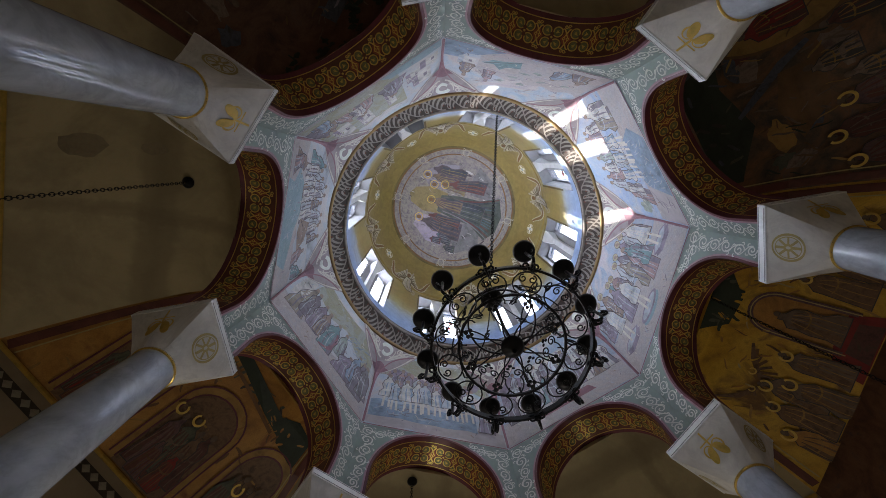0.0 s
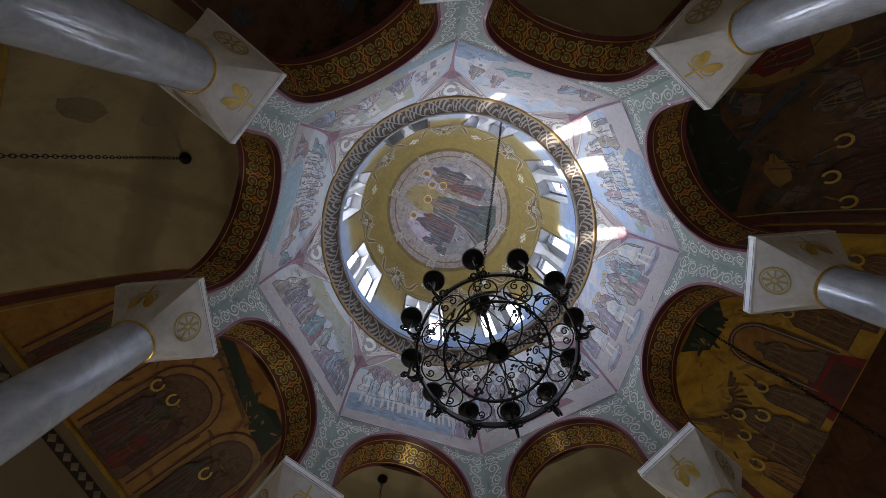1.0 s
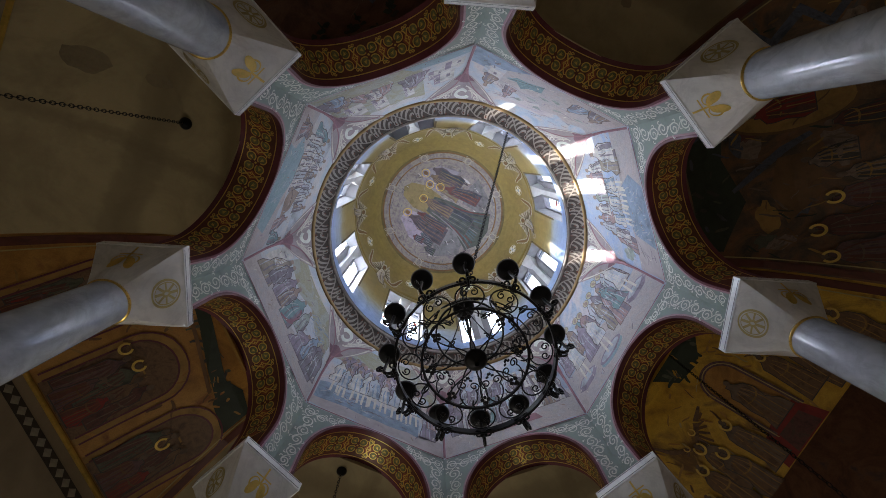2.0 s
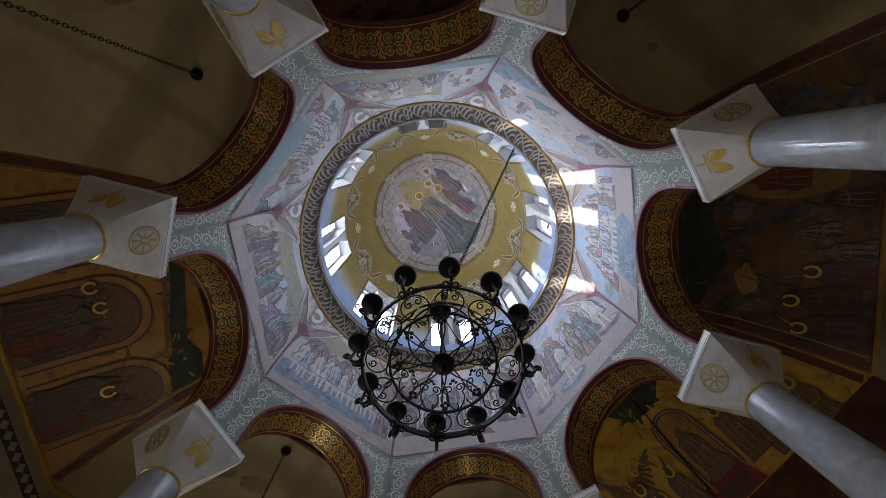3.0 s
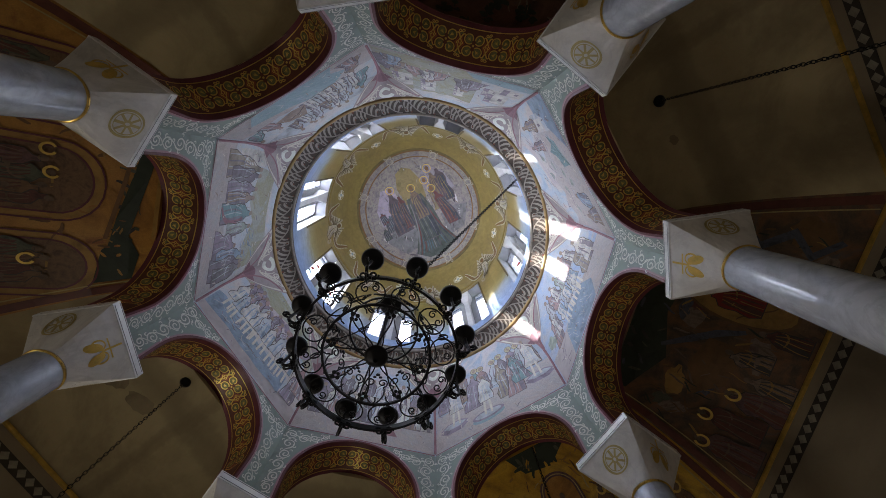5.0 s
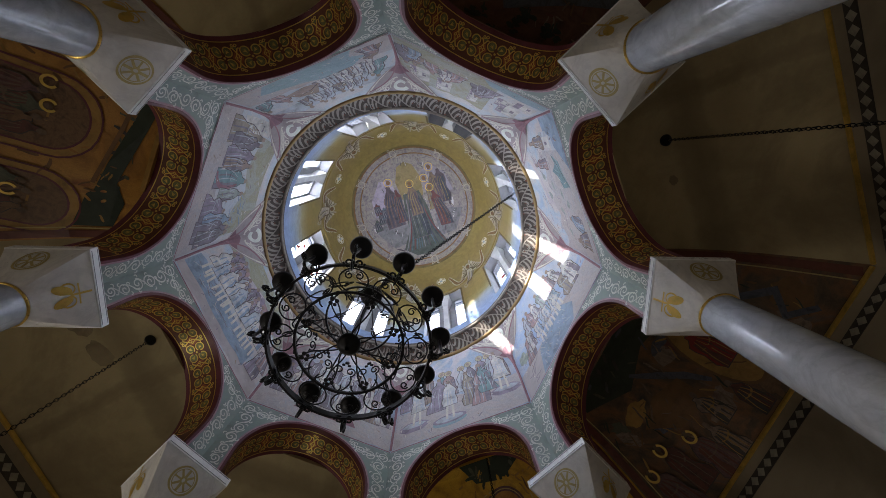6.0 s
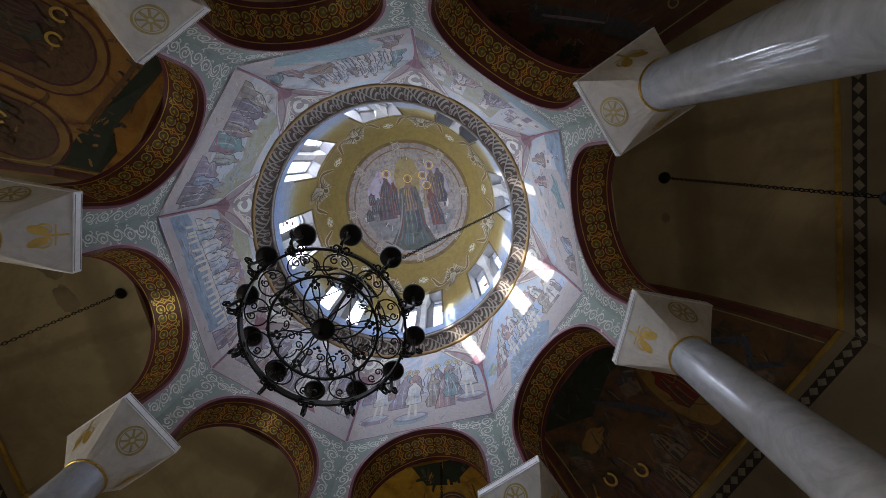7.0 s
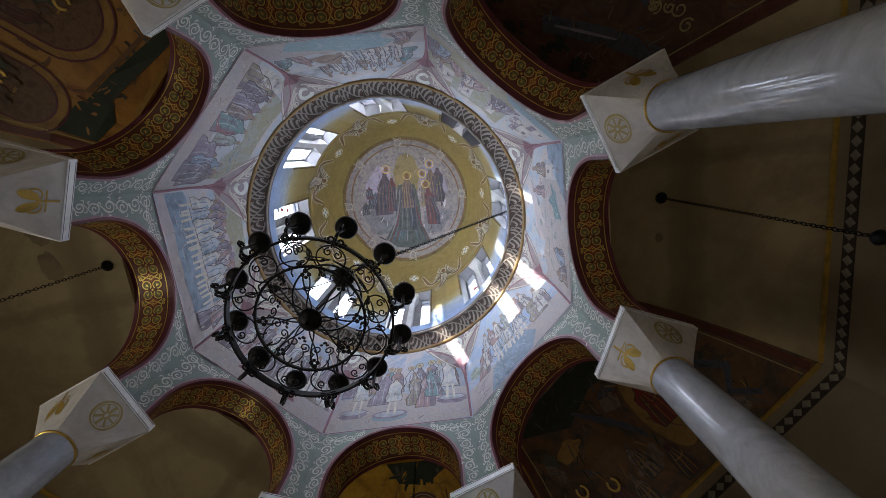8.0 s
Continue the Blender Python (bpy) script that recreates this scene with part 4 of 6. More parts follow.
m = Mural(4, SKYS[0])   # three basins, white tunics, a crowd behind
m.field(P_STONE, 0.05, 1.1)
m.crowd(10, -1.15, 1.2, 1.15, 0.85, (3, 0, 6, 5, 2, 0, 8), 0.28, ring=True)
m.figure(-0.42, 0.75, 1.05, 0.4, ROBES[3], 0.05)
m.figure(0.3, 0.62, 1.1, 0.36, M["tancloth"], -0.06)
m.figure(0.5, 0.52, 1.3, 0.36, ROBES[2], 0.05)
m.figure(0.68, 0.85, 0.95, 0.36, ROBES[5], -0.1)
m.basin(-0.9, 0.55, 0.3, ROBES[3], 6)
m.basin(-0.18, 0.38, 0.34, M["seagreen"], 20)
m.basin(1.0, 0.72, 0.32, ROBES[3], 6)
for u, v in ((-0.85, 0.58), (-0.16, 0.42), (0.98, 0.76)):
    m.figure(u, v, 1.2, 0.34, P_WHITE, 0.0, shade=0, legs=True)
m.finish()

m = Mural(5, SKYS[0])   # a house front and seated groups
m.field(P_STONE, 0.05, 0.7)
m.block(P_WHITE, -0.45, 1.2, 0.9, 0.8, 0.0, ROBES[3])
m.fill(ROBES[3], [(-1.2, 1.0), (-0.6, 1.0), (-0.5, 1.7), (-0.9, 2.0), (-1.2, 1.8)])
m.crowd(6, -1.1, 0.0, 0.6, 0.9, (8, 4, 2, 0, 5), 0.3)
m.crowd(6, 0.1, 1.15, 0.6, 0.95, (4, 0, 3, 4, 6), 0.3)
m.fill(M["rose"], [(-0.6, 0.3), (0.6, 0.3), (0.5, 0.5), (-0.5, 0.5)])
m.crowd(8, -1.0, 1.0, 1.4, 0.5, (0, 8, 4, 3), 0.22)
m.finish()

m = Mural(6, SKYS[1])   # a row of white tunics standing in water under rosy clouds
m.field(M["foot"], 0.05, 0.4, rough=0.1)
m.field(P_WATER, 0.32, 0.85, -1.28, 0.8, 0.07)
m.streaks(ROBES[8], 24, -1.2, 0.6, 0.4, 0.8, 0.1, 0.02, 0.22)
m.streaks(ROBES[0], 16, -1.2, 0.6, 0.4, 0.8, 0.1, 0.02, 0.22)
m.fill(M["sagewash"], [(-1.2, 2.4), (-1.25, 1.7), (-0.6, 2.05), (0.3, 2.15), (0.9, 1.8), (1.2, 1.5), (1.2, 2.4)])
for i in range(14):
    m.fill(ROBES[3 if i % 3 else 2], ellipse(-1.05 + 0.15 * i, 1.78 + 0.1 * math.sin(i), 0.13, 0.09, 0.3 * i, 14, 0.25, m.rng))
m.crowd(9, -1.1, 0.75, 1.35, 0.5, (3, 2, 3, 0), 0.22, shade=3)
m.crowd(9, -1.12, 0.8, 0.62, 1.0, (4, 0, 4, 4, 0), 0.28, legs=True, shade=1)
m.figure(0.98, 0.35, 0.9, 0.34, ROBES[3], 0.08)
m.figure(1.1, 0.7, 0.8, 0.3, ROBES[2], -0.05)
m.finish()

m = Mural(7, SKYS[2])   # groups in grey, teal and violet on pale ground
m.field(P_STONE, 0.05, 0.7)
m.fill(M["sagewash"], [(-0.2, 1.6), (0.3, 1.9), (0.9, 1.5), (1.2, 1.2), (1.1, 2.3), (-0.8, 2.3), (-0.9, 1.8)])
m.block(P_WHITE, -1.22, 0.9, 0.3, 1.0, 0.0)
m.fill(ROBES[8], [(-1.12, 1.6), (-0.98, 1.6), (-0.98, 1.75), (-1.12, 1.75)])
m.figure(-0.95, 0.5, 1.25, 0.44, M["tancloth"], 0.1)
m.figure(-0.72, 0.7, 1.05, 0.36, ROBES[8], 0.0)
m.figure(-0.5, 0.6, 1.1, 0.34, ROBES[3], 0.05)
m.figure(-0.32, 0.65, 1.0, 0.32, ROBES[6], 0.05)
m.figure(-0.08, 0.5, 1.15, 0.46, ROBES[5], 0.12)
m.line(M["rose"], bezier((-0.2, 0.52), (0.1, 0.6), (0.2, 0.9), (0.1, 1.4), 9), 0.09, taper=True)
m.figure(0.3, 0.8, 0.85, 0.3, ROBES[7], 0.0)
m.figure(0.5, 0.4, 0.8, 0.55, ROBES[3], 0.12)
m.figure(0.78, 0.55, 1.0, 0.34, ROBES[1], 0.05)
m.figure(0.95, 0.35, 1.15, 0.42, ROBES[8], 0.05)
m.figure(1.1, 0.5, 1.0, 0.34, M["greycloth"], 0.0)
m.streaks(ROBES[1], 12, 0.3, 0.9, 1.4, 1.9, 0.7, 0.03, 0.25)
m.finish()


# white scrolls on the green spandrels
SCROLLS = [(1.24, 7.16, 0.075), (1.2, 7.36, 0.09), (1.215, 7.58, 0.1), (1.165, 7.8, 0.105), (1.18, 8.03, 0.115), (1.2, 8.27, 0.11), (0.985, 8.2, 0.115), (0.8, 8.27, 0.085), (0.64, 8.335, 0.06)]
for k, w in enumerate(WALLS):
    rng = random.Random(7 + k)
    for s in (-1, 1):
        bm = bmesh.new()
        pl = front(0.006)
        fix = lambda pts: [(s * y, z) for y, z in pts]
        for i, (y, z, r) in enumerate(SCROLLS):
            y, r = y + rng.uniform(-0.012, 0.012), r * rng.uniform(0.92, 1.06)
            way = 1 if i % 2 else -1
            st = rng.uniform(-0.4, 0.4) + (-math.pi / 2 if i < 6 else math.pi)
            ribbon(bm, fix(spiral(y, z, r, st, 1.55, way, 24, 0.12)), 0.018, pl)
            for j in range(3):   # small leaves on the outside of the coil
                a = st + way * (0.9 + 1.5 * j)
                lx, lz = y + r * math.cos(a), z + r * math.sin(a)
                ribbon(bm, fix(bezier((lx, lz), (lx + 0.03 * math.cos(a), lz + 0.03 * math.sin(a)), (lx + 0.06 * math.cos(a + way * 0.7), lz + 0.06 * math.sin(a + way * 0.7)), (lx + 0.05 * math.cos(a + way * 1.4), lz + 0.05 * math.sin(a + way * 1.4)), 6)), 0.019, pl, taper=True)
        for (y0, z0, r0), (y1, z1, r1) in zip(SCROLLS, SCROLLS[1:]):
            ribbon(bm, fix(bezier((y0 + r0 * 0.7, z0), (y0 + r0, z0 + 0.1), (y1 - r1, z1 - 0.08), (y1 - r1 * 0.7, z1), 10)), 0.016, pl)
        part("scroll_ornament", bm, M["scroll"], w, "white painted scrollwork")


# gilt scrolls and leaves under the arches
def soffit_motif(place):
    xm = (AP + 0.13 + APB - 0.11) / 2
    gold_bm, leaf_bm, red_bm = bmesh.new(), bmesh.new(), bmesh.new()
    pl, pl2 = place(0.012), place(0.009)
    for a in (-1, 1):
        blob(red_bm, [(a * 0.13, xm), (a * 0.185, xm - 0.09), (a * 0.235, xm), (a * 0.185, xm + 0.09)], pl2)
        for b in (-1, 1):
            ribbon(gold_bm, spiral(a * 0.078, xm + b * 0.088, 0.074, math.atan2(-b, -a), 0.92, a * b, 22, 0.8), 0.017, pl)
            blob(leaf_bm, ellipse(a * 0.075, xm + b * 0.085, 0.055, 0.06, 0, 14), pl2)
            for e in (-0.7, 0.0, 0.7):   # a small three-lobed leaf inside the loop
                c = math.atan2(b, a) + e
                ribbon(gold_bm, bezier((a * 0.05, xm + b * 0.06), (a * 0.06, xm + b * 0.07), (a * 0.07 + 0.015 * math.cos(c), xm + b * 0.08 + 0.015 * math.sin(c)), (a * 0.07 + 0.034 * math.cos(c), xm + b * 0.08 + 0.034 * math.sin(c)), 5), 0.012, pl, taper=True)
            ribbon(gold_bm, bezier((a * 0.135, xm + b * 0.115), (a * 0.17, xm + b * 0.19), (a * 0.2, xm + b * 0.06), (a * 0.236, xm + b * 0.02), 12), 0.02, pl, taper=True)
            ribbon(gold_bm, spiral(a * 0.185, xm + b * 0.17, 0.026, 0, 1.1, -a * b, 12, 0.3), 0.014, pl)
            blob(leaf_bm, ellipse(a * 0.2, xm + b * 0.14, 0.034, 0.018, a * b * 0.6, 10), pl2)
        ribbon(gold_bm, spiral(a * 0.235, xm, 0.022, 0, 1.0, 1, 10, 0.5), 0.012, pl)
    blob(gold_bm, ellipse(0, xm, 0.018, 0.018, 0, 8), pl)
    return gold_bm, leaf_bm, red_bm


def straight_soffit(lift):
    rr = ARC_R - lift
    return lambda s, x: (x, rr * math.sin(s / rr), ARC_Z + rr * math.cos(s / rr))


gb, lb, rb = soffit_motif(straight_soffit)
gold_me, leaf_me = mesh_of("scroll_motif", gb, M["goldpaint"]), mesh_of("leaf_motif", lb, M["leafgreen"])
red_me = mesh_of("red_lozenge", rb, M["lozenge"])
for k, w in enumerate(WALLS):
    for i in range(8):
        ang = -80.0 + 160.0 * i / 7
        z = ARC_Z + ARC_R * math.cos(radians(ang))
        dx = (face_x(z) - AP) * 0.5
        m = Matrix.Translation((dx, 0, ARC_Z)) @ Matrix.Rotation(radians(ang), 4, "X") @ Matrix.Translation((0, 0, -ARC_Z))
        for nm, me in (("scroll_motif", gold_me), ("leaf_motif", leaf_me), ("red_lozenge", red_me)):
            o = new(nm, me)
            o.parent, o.matrix_basis = w, m


# corner squinches under the cornice, with their white scrolls
def squinch(k):
    half = 15.0

    def at(s, q, lift=0.0):   # s: 0 at the foot, 1 at the cornice; q: -1 to 1 across
        ph = q * half * (s ** 0.75)
        z = ZV + 1.66 + (Z_RIM - ZV - 1.66) * s
        r = zone_r(radians(22.5 - abs(ph)), z) - 0.016 - lift
        return (r * math.cos(radians(ph)), r * math.sin(radians(ph)), z)
    bm = bmesh.new()
    grid(bm, [[at(0.02 + 0.98 * i / 10, -1 + 2 * j / 12) for j in range(13)] for i in range(11)])
    e = thing("corner_squinch", turn(A0 + 45 * k), "plum painted corner squinch with white scrolls under the cornice", "squinch", kind="structure")
    part("squinch_body", bm, M["squinch"], e, smooth=True)
    bm = bmesh.new()
    blob(bm, [(-0.86, 0.08), (0, 0.03), (0.86, 0.08), (0.8, 0.2), (0.4, 0.24), (0.2, 0.34), (0, 0.4), (-0.2, 0.34), (-0.4, 0.24), (-0.8, 0.2)], lambda u, v: at(v, u, 0.006))
    part("plum_field", bm, M["plum"], e, "plum painted field")
    bm = bmesh.new()
    pl = lambda u, v: at(min(1, max(0.02, v)), max(-1, min(1, u)), 0.01)
    ribbon(bm, [(0.16 * math.cos(a) * 1.15, 0.76 + 0.13 * math.sin(a)) for a in [radians(20 + 300 * i / 18) for i in range(19)]], 0.1, pl)
    part("cartouche", bm, M["scroll"], e, "white painted ring")
    bm = bmesh.new()
    for s in (-1, 1):
        ribbon(bm, [(s * u, v) for u, v in bezier((0.2, 0.62), (0.4, 0.55), (0.5, 0.95), (0.95, 0.95), 12)], 0.05, pl, taper=True)
        ribbon(bm, [(s * u, v) for u, v in spiral(0.42, 0.84, 0.09, 0, 1.3, 1, 14, 0.3)], 0.035, pl)
        ribbon(bm, [(s * u, v) for u, v in bezier((0.1, 0.5), (0.3, 0.4), (0.5, 0.7), (0.75, 0.8), 10)], 0.045, pl, taper=True)
    for s in (-1, 1):
        ribbon(bm, [(s * 0.93, v) for v in (0.04, 0.2, 0.4, 0.6, 0.8, 0.99)], 0.07, pl)
        for q in range(4):
            ribbon(bm, [(s * u, v) for u, v in bezier((0.12 + 0.14 * q, 0.46 + 0.1 * q), (0.3 + 0.14 * q, 0.5 + 0.1 * q), (0.36 + 0.14 * q, 0.7 + 0.06 * q), (0.3 + 0.16 * q, 0.84 + 0.03 * q), 8)], 0.04, pl, taper=True)
    part("scroll_ornament", bm, M["cream"], e, "cream painted scrolls")


for k in range(8):
    squinch(k)

# leaf scrolls under the cornice
N_LEAF = 36


def cove_z(r):
    """Height of the cornice's sloped face."""
    pts = ((2.73, 0.045), (2.84, -0.05), (2.95, -0.16), (RIM_R, 0.02 - RIM_DROP))
    for (a, za), (b, zb) in zip(pts, pts[1:]):
        if r <= b or b == RIM_R:
            return Z_RING + za + (zb - za) * (r - a) / (b - a)


def leaf_motif():
    bm = bmesh.new()
    r0 = 2.878

    def pl(u, v):
        a = u / r0
        rr = r0 + v
        z = cove_z(rr) - 0.012
        return (rr * math.cos(a), rr * math.sin(a), z)
    stem = bezier((-0.25, 0.12), (-0.1, 0.13), (0.02, -0.13), (0.25, -0.115), 14)
    ribbon(bm, stem, 0.022, pl)
    for q, (t, l) in enumerate(((1, 0.1), (3, 0.15), (5, 0.2), (7, 0.21), (9, 0.18), (11, 0.13))):   # lobes on the outer side, curling over
        u, v = stem[t]
        tip = (u + l * 0.75, min(0.14, v + l * 0.9))
        ribbon(bm, bezier((u, v), (u + 0.01, v + l * 0.5), (tip[0] - 0.06, tip[1] + 0.01), tip, 9), 0.046, pl, taper=True)
        ribbon(bm, spiral(tip[0] - 0.004, tip[1] - 0.02, 0.02, 1.6, 0.6, -1, 8, 0.4), 0.013, pl)
    for t, l in ((2, 0.09), (4, 0.12), (6, 0.08)):   # short lobes towards the drum
        u, v = stem[t]
        ribbon(bm, bezier((u, v), (u - 0.02, v - l * 0.4), (u - 0.05, v - l * 0.7), (u - 0.02, max(-0.14, v - l * 1.5)), 7), 0.04, pl, taper=True)
    ribbon(bm, spiral(-0.16, -0.065, 0.058, 0.9, 1.25, 1, 18, 0.25), 0.016, pl)
    n0 = len(bm.faces)
    for u, v in ((-0.16, -0.065), (-0.06, -0.1), (0.2, -0.03), (0.23, 0.1)):
        blob(bm, ellipse(u, v, 0.024, 0.02, 0.5, 8), pl)
    for f in list(bm.faces)[n0:]:
        f.material_index = 1
    return mesh_of("leaf_ornament", bm, [M["leafcream"], M["rust"]])


leaf_me_ring = leaf_motif()
for i in range(N_LEAF):
    o = new("leaf_ornament", leaf_me_ring)
    o.parent, o.matrix_basis = cornice, turn(360 / N_LEAF * i)


# ---- dome: windows, winged shapes, medallion ----
def drum_place(lift):
    """Places (arc length along the drum, height) on its inner face, bending into the dome above it."""
    def place(u, v):
        rr = R_DRUM - lift
        if v <= Z_DRUM:
            a = u / rr
            return (rr * math.cos(a), rr * math.sin(a), v)
        q = min(1.45, (v - Z_DRUM) / R_DRUM)
        r = rr * math.cos(q)
        a = u / rr
        return (r * math.cos(a), r * math.sin(a), Z_DRUM + (Z_TOP - Z_DRUM - lift) * math.sin(q))
    return place


PANE_LO, PANE_HI = WIN_LO + 0.1, WIN_HI - 0.06   # glazed height


def square_at(hx, hy, x, z):
    return [(x - hx, -hy, z), (x + hx, -hy, z), (x + hx, hy, z), (x - hx, hy, z)]


def window_pair(k):
    blind = k == 1
    e = thing("window_pair", turn(side_deg(k)), "blind window pair with grey-violet painted panes" if blind else "pair of tall clear windows parted by a white pier in a deep reveal", "window", "windows of the drum", kind="structure")
    rr = R_DRUM
    bm = bmesh.new()
    grid(bm, [square_at(0.075, 0.075, rr + 0.17, WIN_LO - 0.02), square_at(0.07, 0.07, rr + 0.17, WIN_HI - 0.62)], close=True)
    pier = part("pier", bm, M["white"], e, "slim whitewashed pier")
    bm = bmesh.new()
    rows = [square_at(0.07, 0.07, rr + 0.17, WIN_HI - 0.62), square_at(0.08, 0.085, rr + 0.165, WIN_HI - 0.58), square_at(0.155, 0.165, rr + 0.15, WIN_HI - 0.2), square_at(0.16, 0.17, rr + 0.15, WIN_HI - 0.17), square_at(0.16, 0.17, rr + 0.15, WIN_HI + 0.02)]
    v = grid(bm, rows, close=True)
    bm.faces.new(v[-1])
    part("impost", bm, M["white"], pier, "flared white impost block")
    bm = bmesh.new()
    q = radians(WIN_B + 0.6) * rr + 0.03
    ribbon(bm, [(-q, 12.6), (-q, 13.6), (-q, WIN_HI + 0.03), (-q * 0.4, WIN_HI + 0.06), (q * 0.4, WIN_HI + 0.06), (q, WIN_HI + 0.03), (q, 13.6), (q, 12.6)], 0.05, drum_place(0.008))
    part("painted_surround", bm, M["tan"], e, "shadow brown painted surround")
    x = PANE_X
    bm = bmesh.new()
    ym = math.tan(radians(WIN_A)) * x
    box(bm, (x - 0.05, -ym, WIN_LO - 0.02), (x + 0.06, ym, WIN_HI + 0.02))
    part("mullion_wall", bm, M["reveal"], e, "grey wall between the panes")
    for s in (-1, 1):
        y0, y1 = math.tan(radians(WIN_A)) * x, math.tan(radians(WIN_B)) * x
        bm = bmesh.new()
        ym = (y0 + y1) / 2
        for lo, hi in (((y0 - 0.03, WIN_LO - 0.02), (y1 + 0.06, PANE_LO)), ((y0 - 0.03, PANE_HI), (y1 + 0.06, WIN_HI + 0.02)),
                       ((y0 - 0.03, PANE_LO), (y0 + 0.03, PANE_HI)), ((y1 - 0.03, PANE_LO), (y1 + 0.06, PANE_HI)),
                       ((y0 + 0.03, PANE_HI - 0.3), (y1 - 0.03, PANE_HI - 0.27))):
            a, b = sorted((s * lo[0], s * hi[0]))
            box(bm, (x - 0.03, a, lo[1]), (x + 0.04, b, hi[1]))
        fr = part("window_frame", bm, M["frame"], e, "grey frame")
        bm = bmesh.new()
        a, b = sorted((s * (y0 + 0.03), s * (y1 - 0.03)))
        box(bm, (x + 0.01, a, PANE_LO), (x + 0.018, b, PANE_HI))
        pane = part("pane", bm, ROBES[8] if blind else M["glass"], fr, "grey-violet painted pane" if blind else "clear glass")
        pane.visible_shadow = blind
        if k in (3, 6, 2):
            rng = random.Random(60 + k)
            p = Paint()
            for i in range(5):
                p.fill(rng.choice((M["scarlet"], ROBES[1], M["frame"])), ellipse(s * ym + rng.uniform(-0.12, 0.12), rng.uniform(12.4, 13.8), rng.uniform(0.03, 0.07), rng.uniform(0.06, 0.2), rng.uniform(0, 3), 10, 0.3, rng), lambda u, v: (x - 0.002, u, v))
            p.done("stained_spots", fr, "small red and blue stained spots")


for k in range(8):
    window_pair(k)


def drum_lift(lift, z0, k=4.0):
    """Like drum_place, stretched upwards from z0 on the curve of the dome."""
    f = drum_place(lift)
    return lambda u, v: f(u * 1.3, z0 + (v - Z_DRUM - 0.15) * k)


def winged_shape(k):
    rng = random.Random(90 + k)
    p = Paint()
    f1, f2 = drum_place(0.012), drum_place(0.018)
    z0 = Z_DRUM + 0.34
    pl, pl2 = drum_lift(0.012, z0), drum_lift(0.018, z0)
    s = 1 if k % 2 else -1
    z = Z_DRUM + 0.15
    body, pale = M["leafcream"], M["wing"]
    for q in (-1, 1):   # two wings of narrow feathers
        for i in range(6):
            tip = (q * (0.13 + 0.05 * i) + 0.03 * s, z + 0.17 - 0.042 * i)
            p.line(pale if i % 2 else body, bezier((q * 0.04, z + 0.02), (q * 0.1, z + 0.07), (tip[0] * 0.8, tip[1] + 0.03), tip, 8), 0.075, pl, taper=True)
            p.line(M["tan"], bezier((q * 0.05, z + 0.015), (q * 0.1, z + 0.06), (tip[0] * 0.8, tip[1] + 0.012), (tip[0], tip[1] - 0.012), 8), 0.014, pl2, taper=True)
    drapery = [(-0.08, z + 0.08), (-0.11, z - 0.02), (-0.08 - 0.08 * s, z - 0.12), (-0.16 * s, z - 0.19), (0.06 - 0.1 * s, z - 0.2), (0.12, z - 0.1), (0.11, z), (0.07, z + 0.09)]
    p.fill(pale, drapery, pl2)
    for q in range(6):
        p.line((M["tan"], ROBES[8], body)[q % 3], bezier((0.03 * q - 0.08, z + 0.06), (0.035 * q - 0.09, z - 0.02), (0.03 * q - 0.07 - 0.05 * s, z - 0.1), (0.03 * q - 0.06 - 0.12 * s, z - 0.18), 8), 0.02, drum_lift(0.022, z0), taper=True)
    p.line(body, spiral(-0.2 * s, z - 0.19, 0.06, 0.3, 1.0, s, 12, 0.3), 0.035, pl2)
    p.line(M["tan"], drapery, 0.016, drum_lift(0.024, z0), closed=True)
    p.fill(M["brown"], ellipse(s * 0.02, z + 0.125, 0.05, 0.028, 0, 12), pl2)
    p.line(M["wing"], ellipse(s * 0.02, z + 0.125, 0.075, 0.038, 0, 16), 0.018, pl2, closed=True)
    for q in (-1, 1):
        arc = bezier((q * 0.2, z - 0.02), (q * 0.5, z - 0.14), (q * 0.44, z + 0.08), (q * 0.6, z + 0.22), 18)
        p.line(M["wing"], [(u + 0.012 * math.sin(9 * i), v) for i, (u, v) in enumerate(arc)], 0.12, drum_lift(0.012, z0, 2.6), taper=True)
        p.line(M["brown"], arc, 0.066, drum_lift(0.018, z0, 2.6), taper=True)
    ob = p.done("winged_shape", dome, "pale grey winged shape with trailing ribbon")
    ob.matrix_basis = turn(A0 + 45 * k)
    p = Paint()
    pl, pl2 = f1, f2
    for i in range(4):
        a = math.pi / 2 * i
        p.fill(ROBES[4], ellipse(0.09 * math.cos(a), Z_DRUM + 0.95 + 0.09 * math.sin(a), 0.06, 0.06, 0, 10), pl)
    p.fill(ROBES[1], ellipse(0, Z_DRUM + 0.95, 0.05, 0.05, 0, 10), pl2)
    p.line(ROBES[4], ellipse(0, Z_DRUM + 0.95, 0.17, 0.17, 0, 18), 0.018, pl, closed=True)
    ob = p.done("rosette", dome, "small white and blue painted rosette")
    ob.matrix_basis = turn(side_deg(k))


for k in range(8):
    winged_shape(k)


def crown(lift):
    """Places a point of the plan on the inside of the dome."""
    return lambda x, y: (x, y, dome_z(math.hypot(x, y)) - lift)


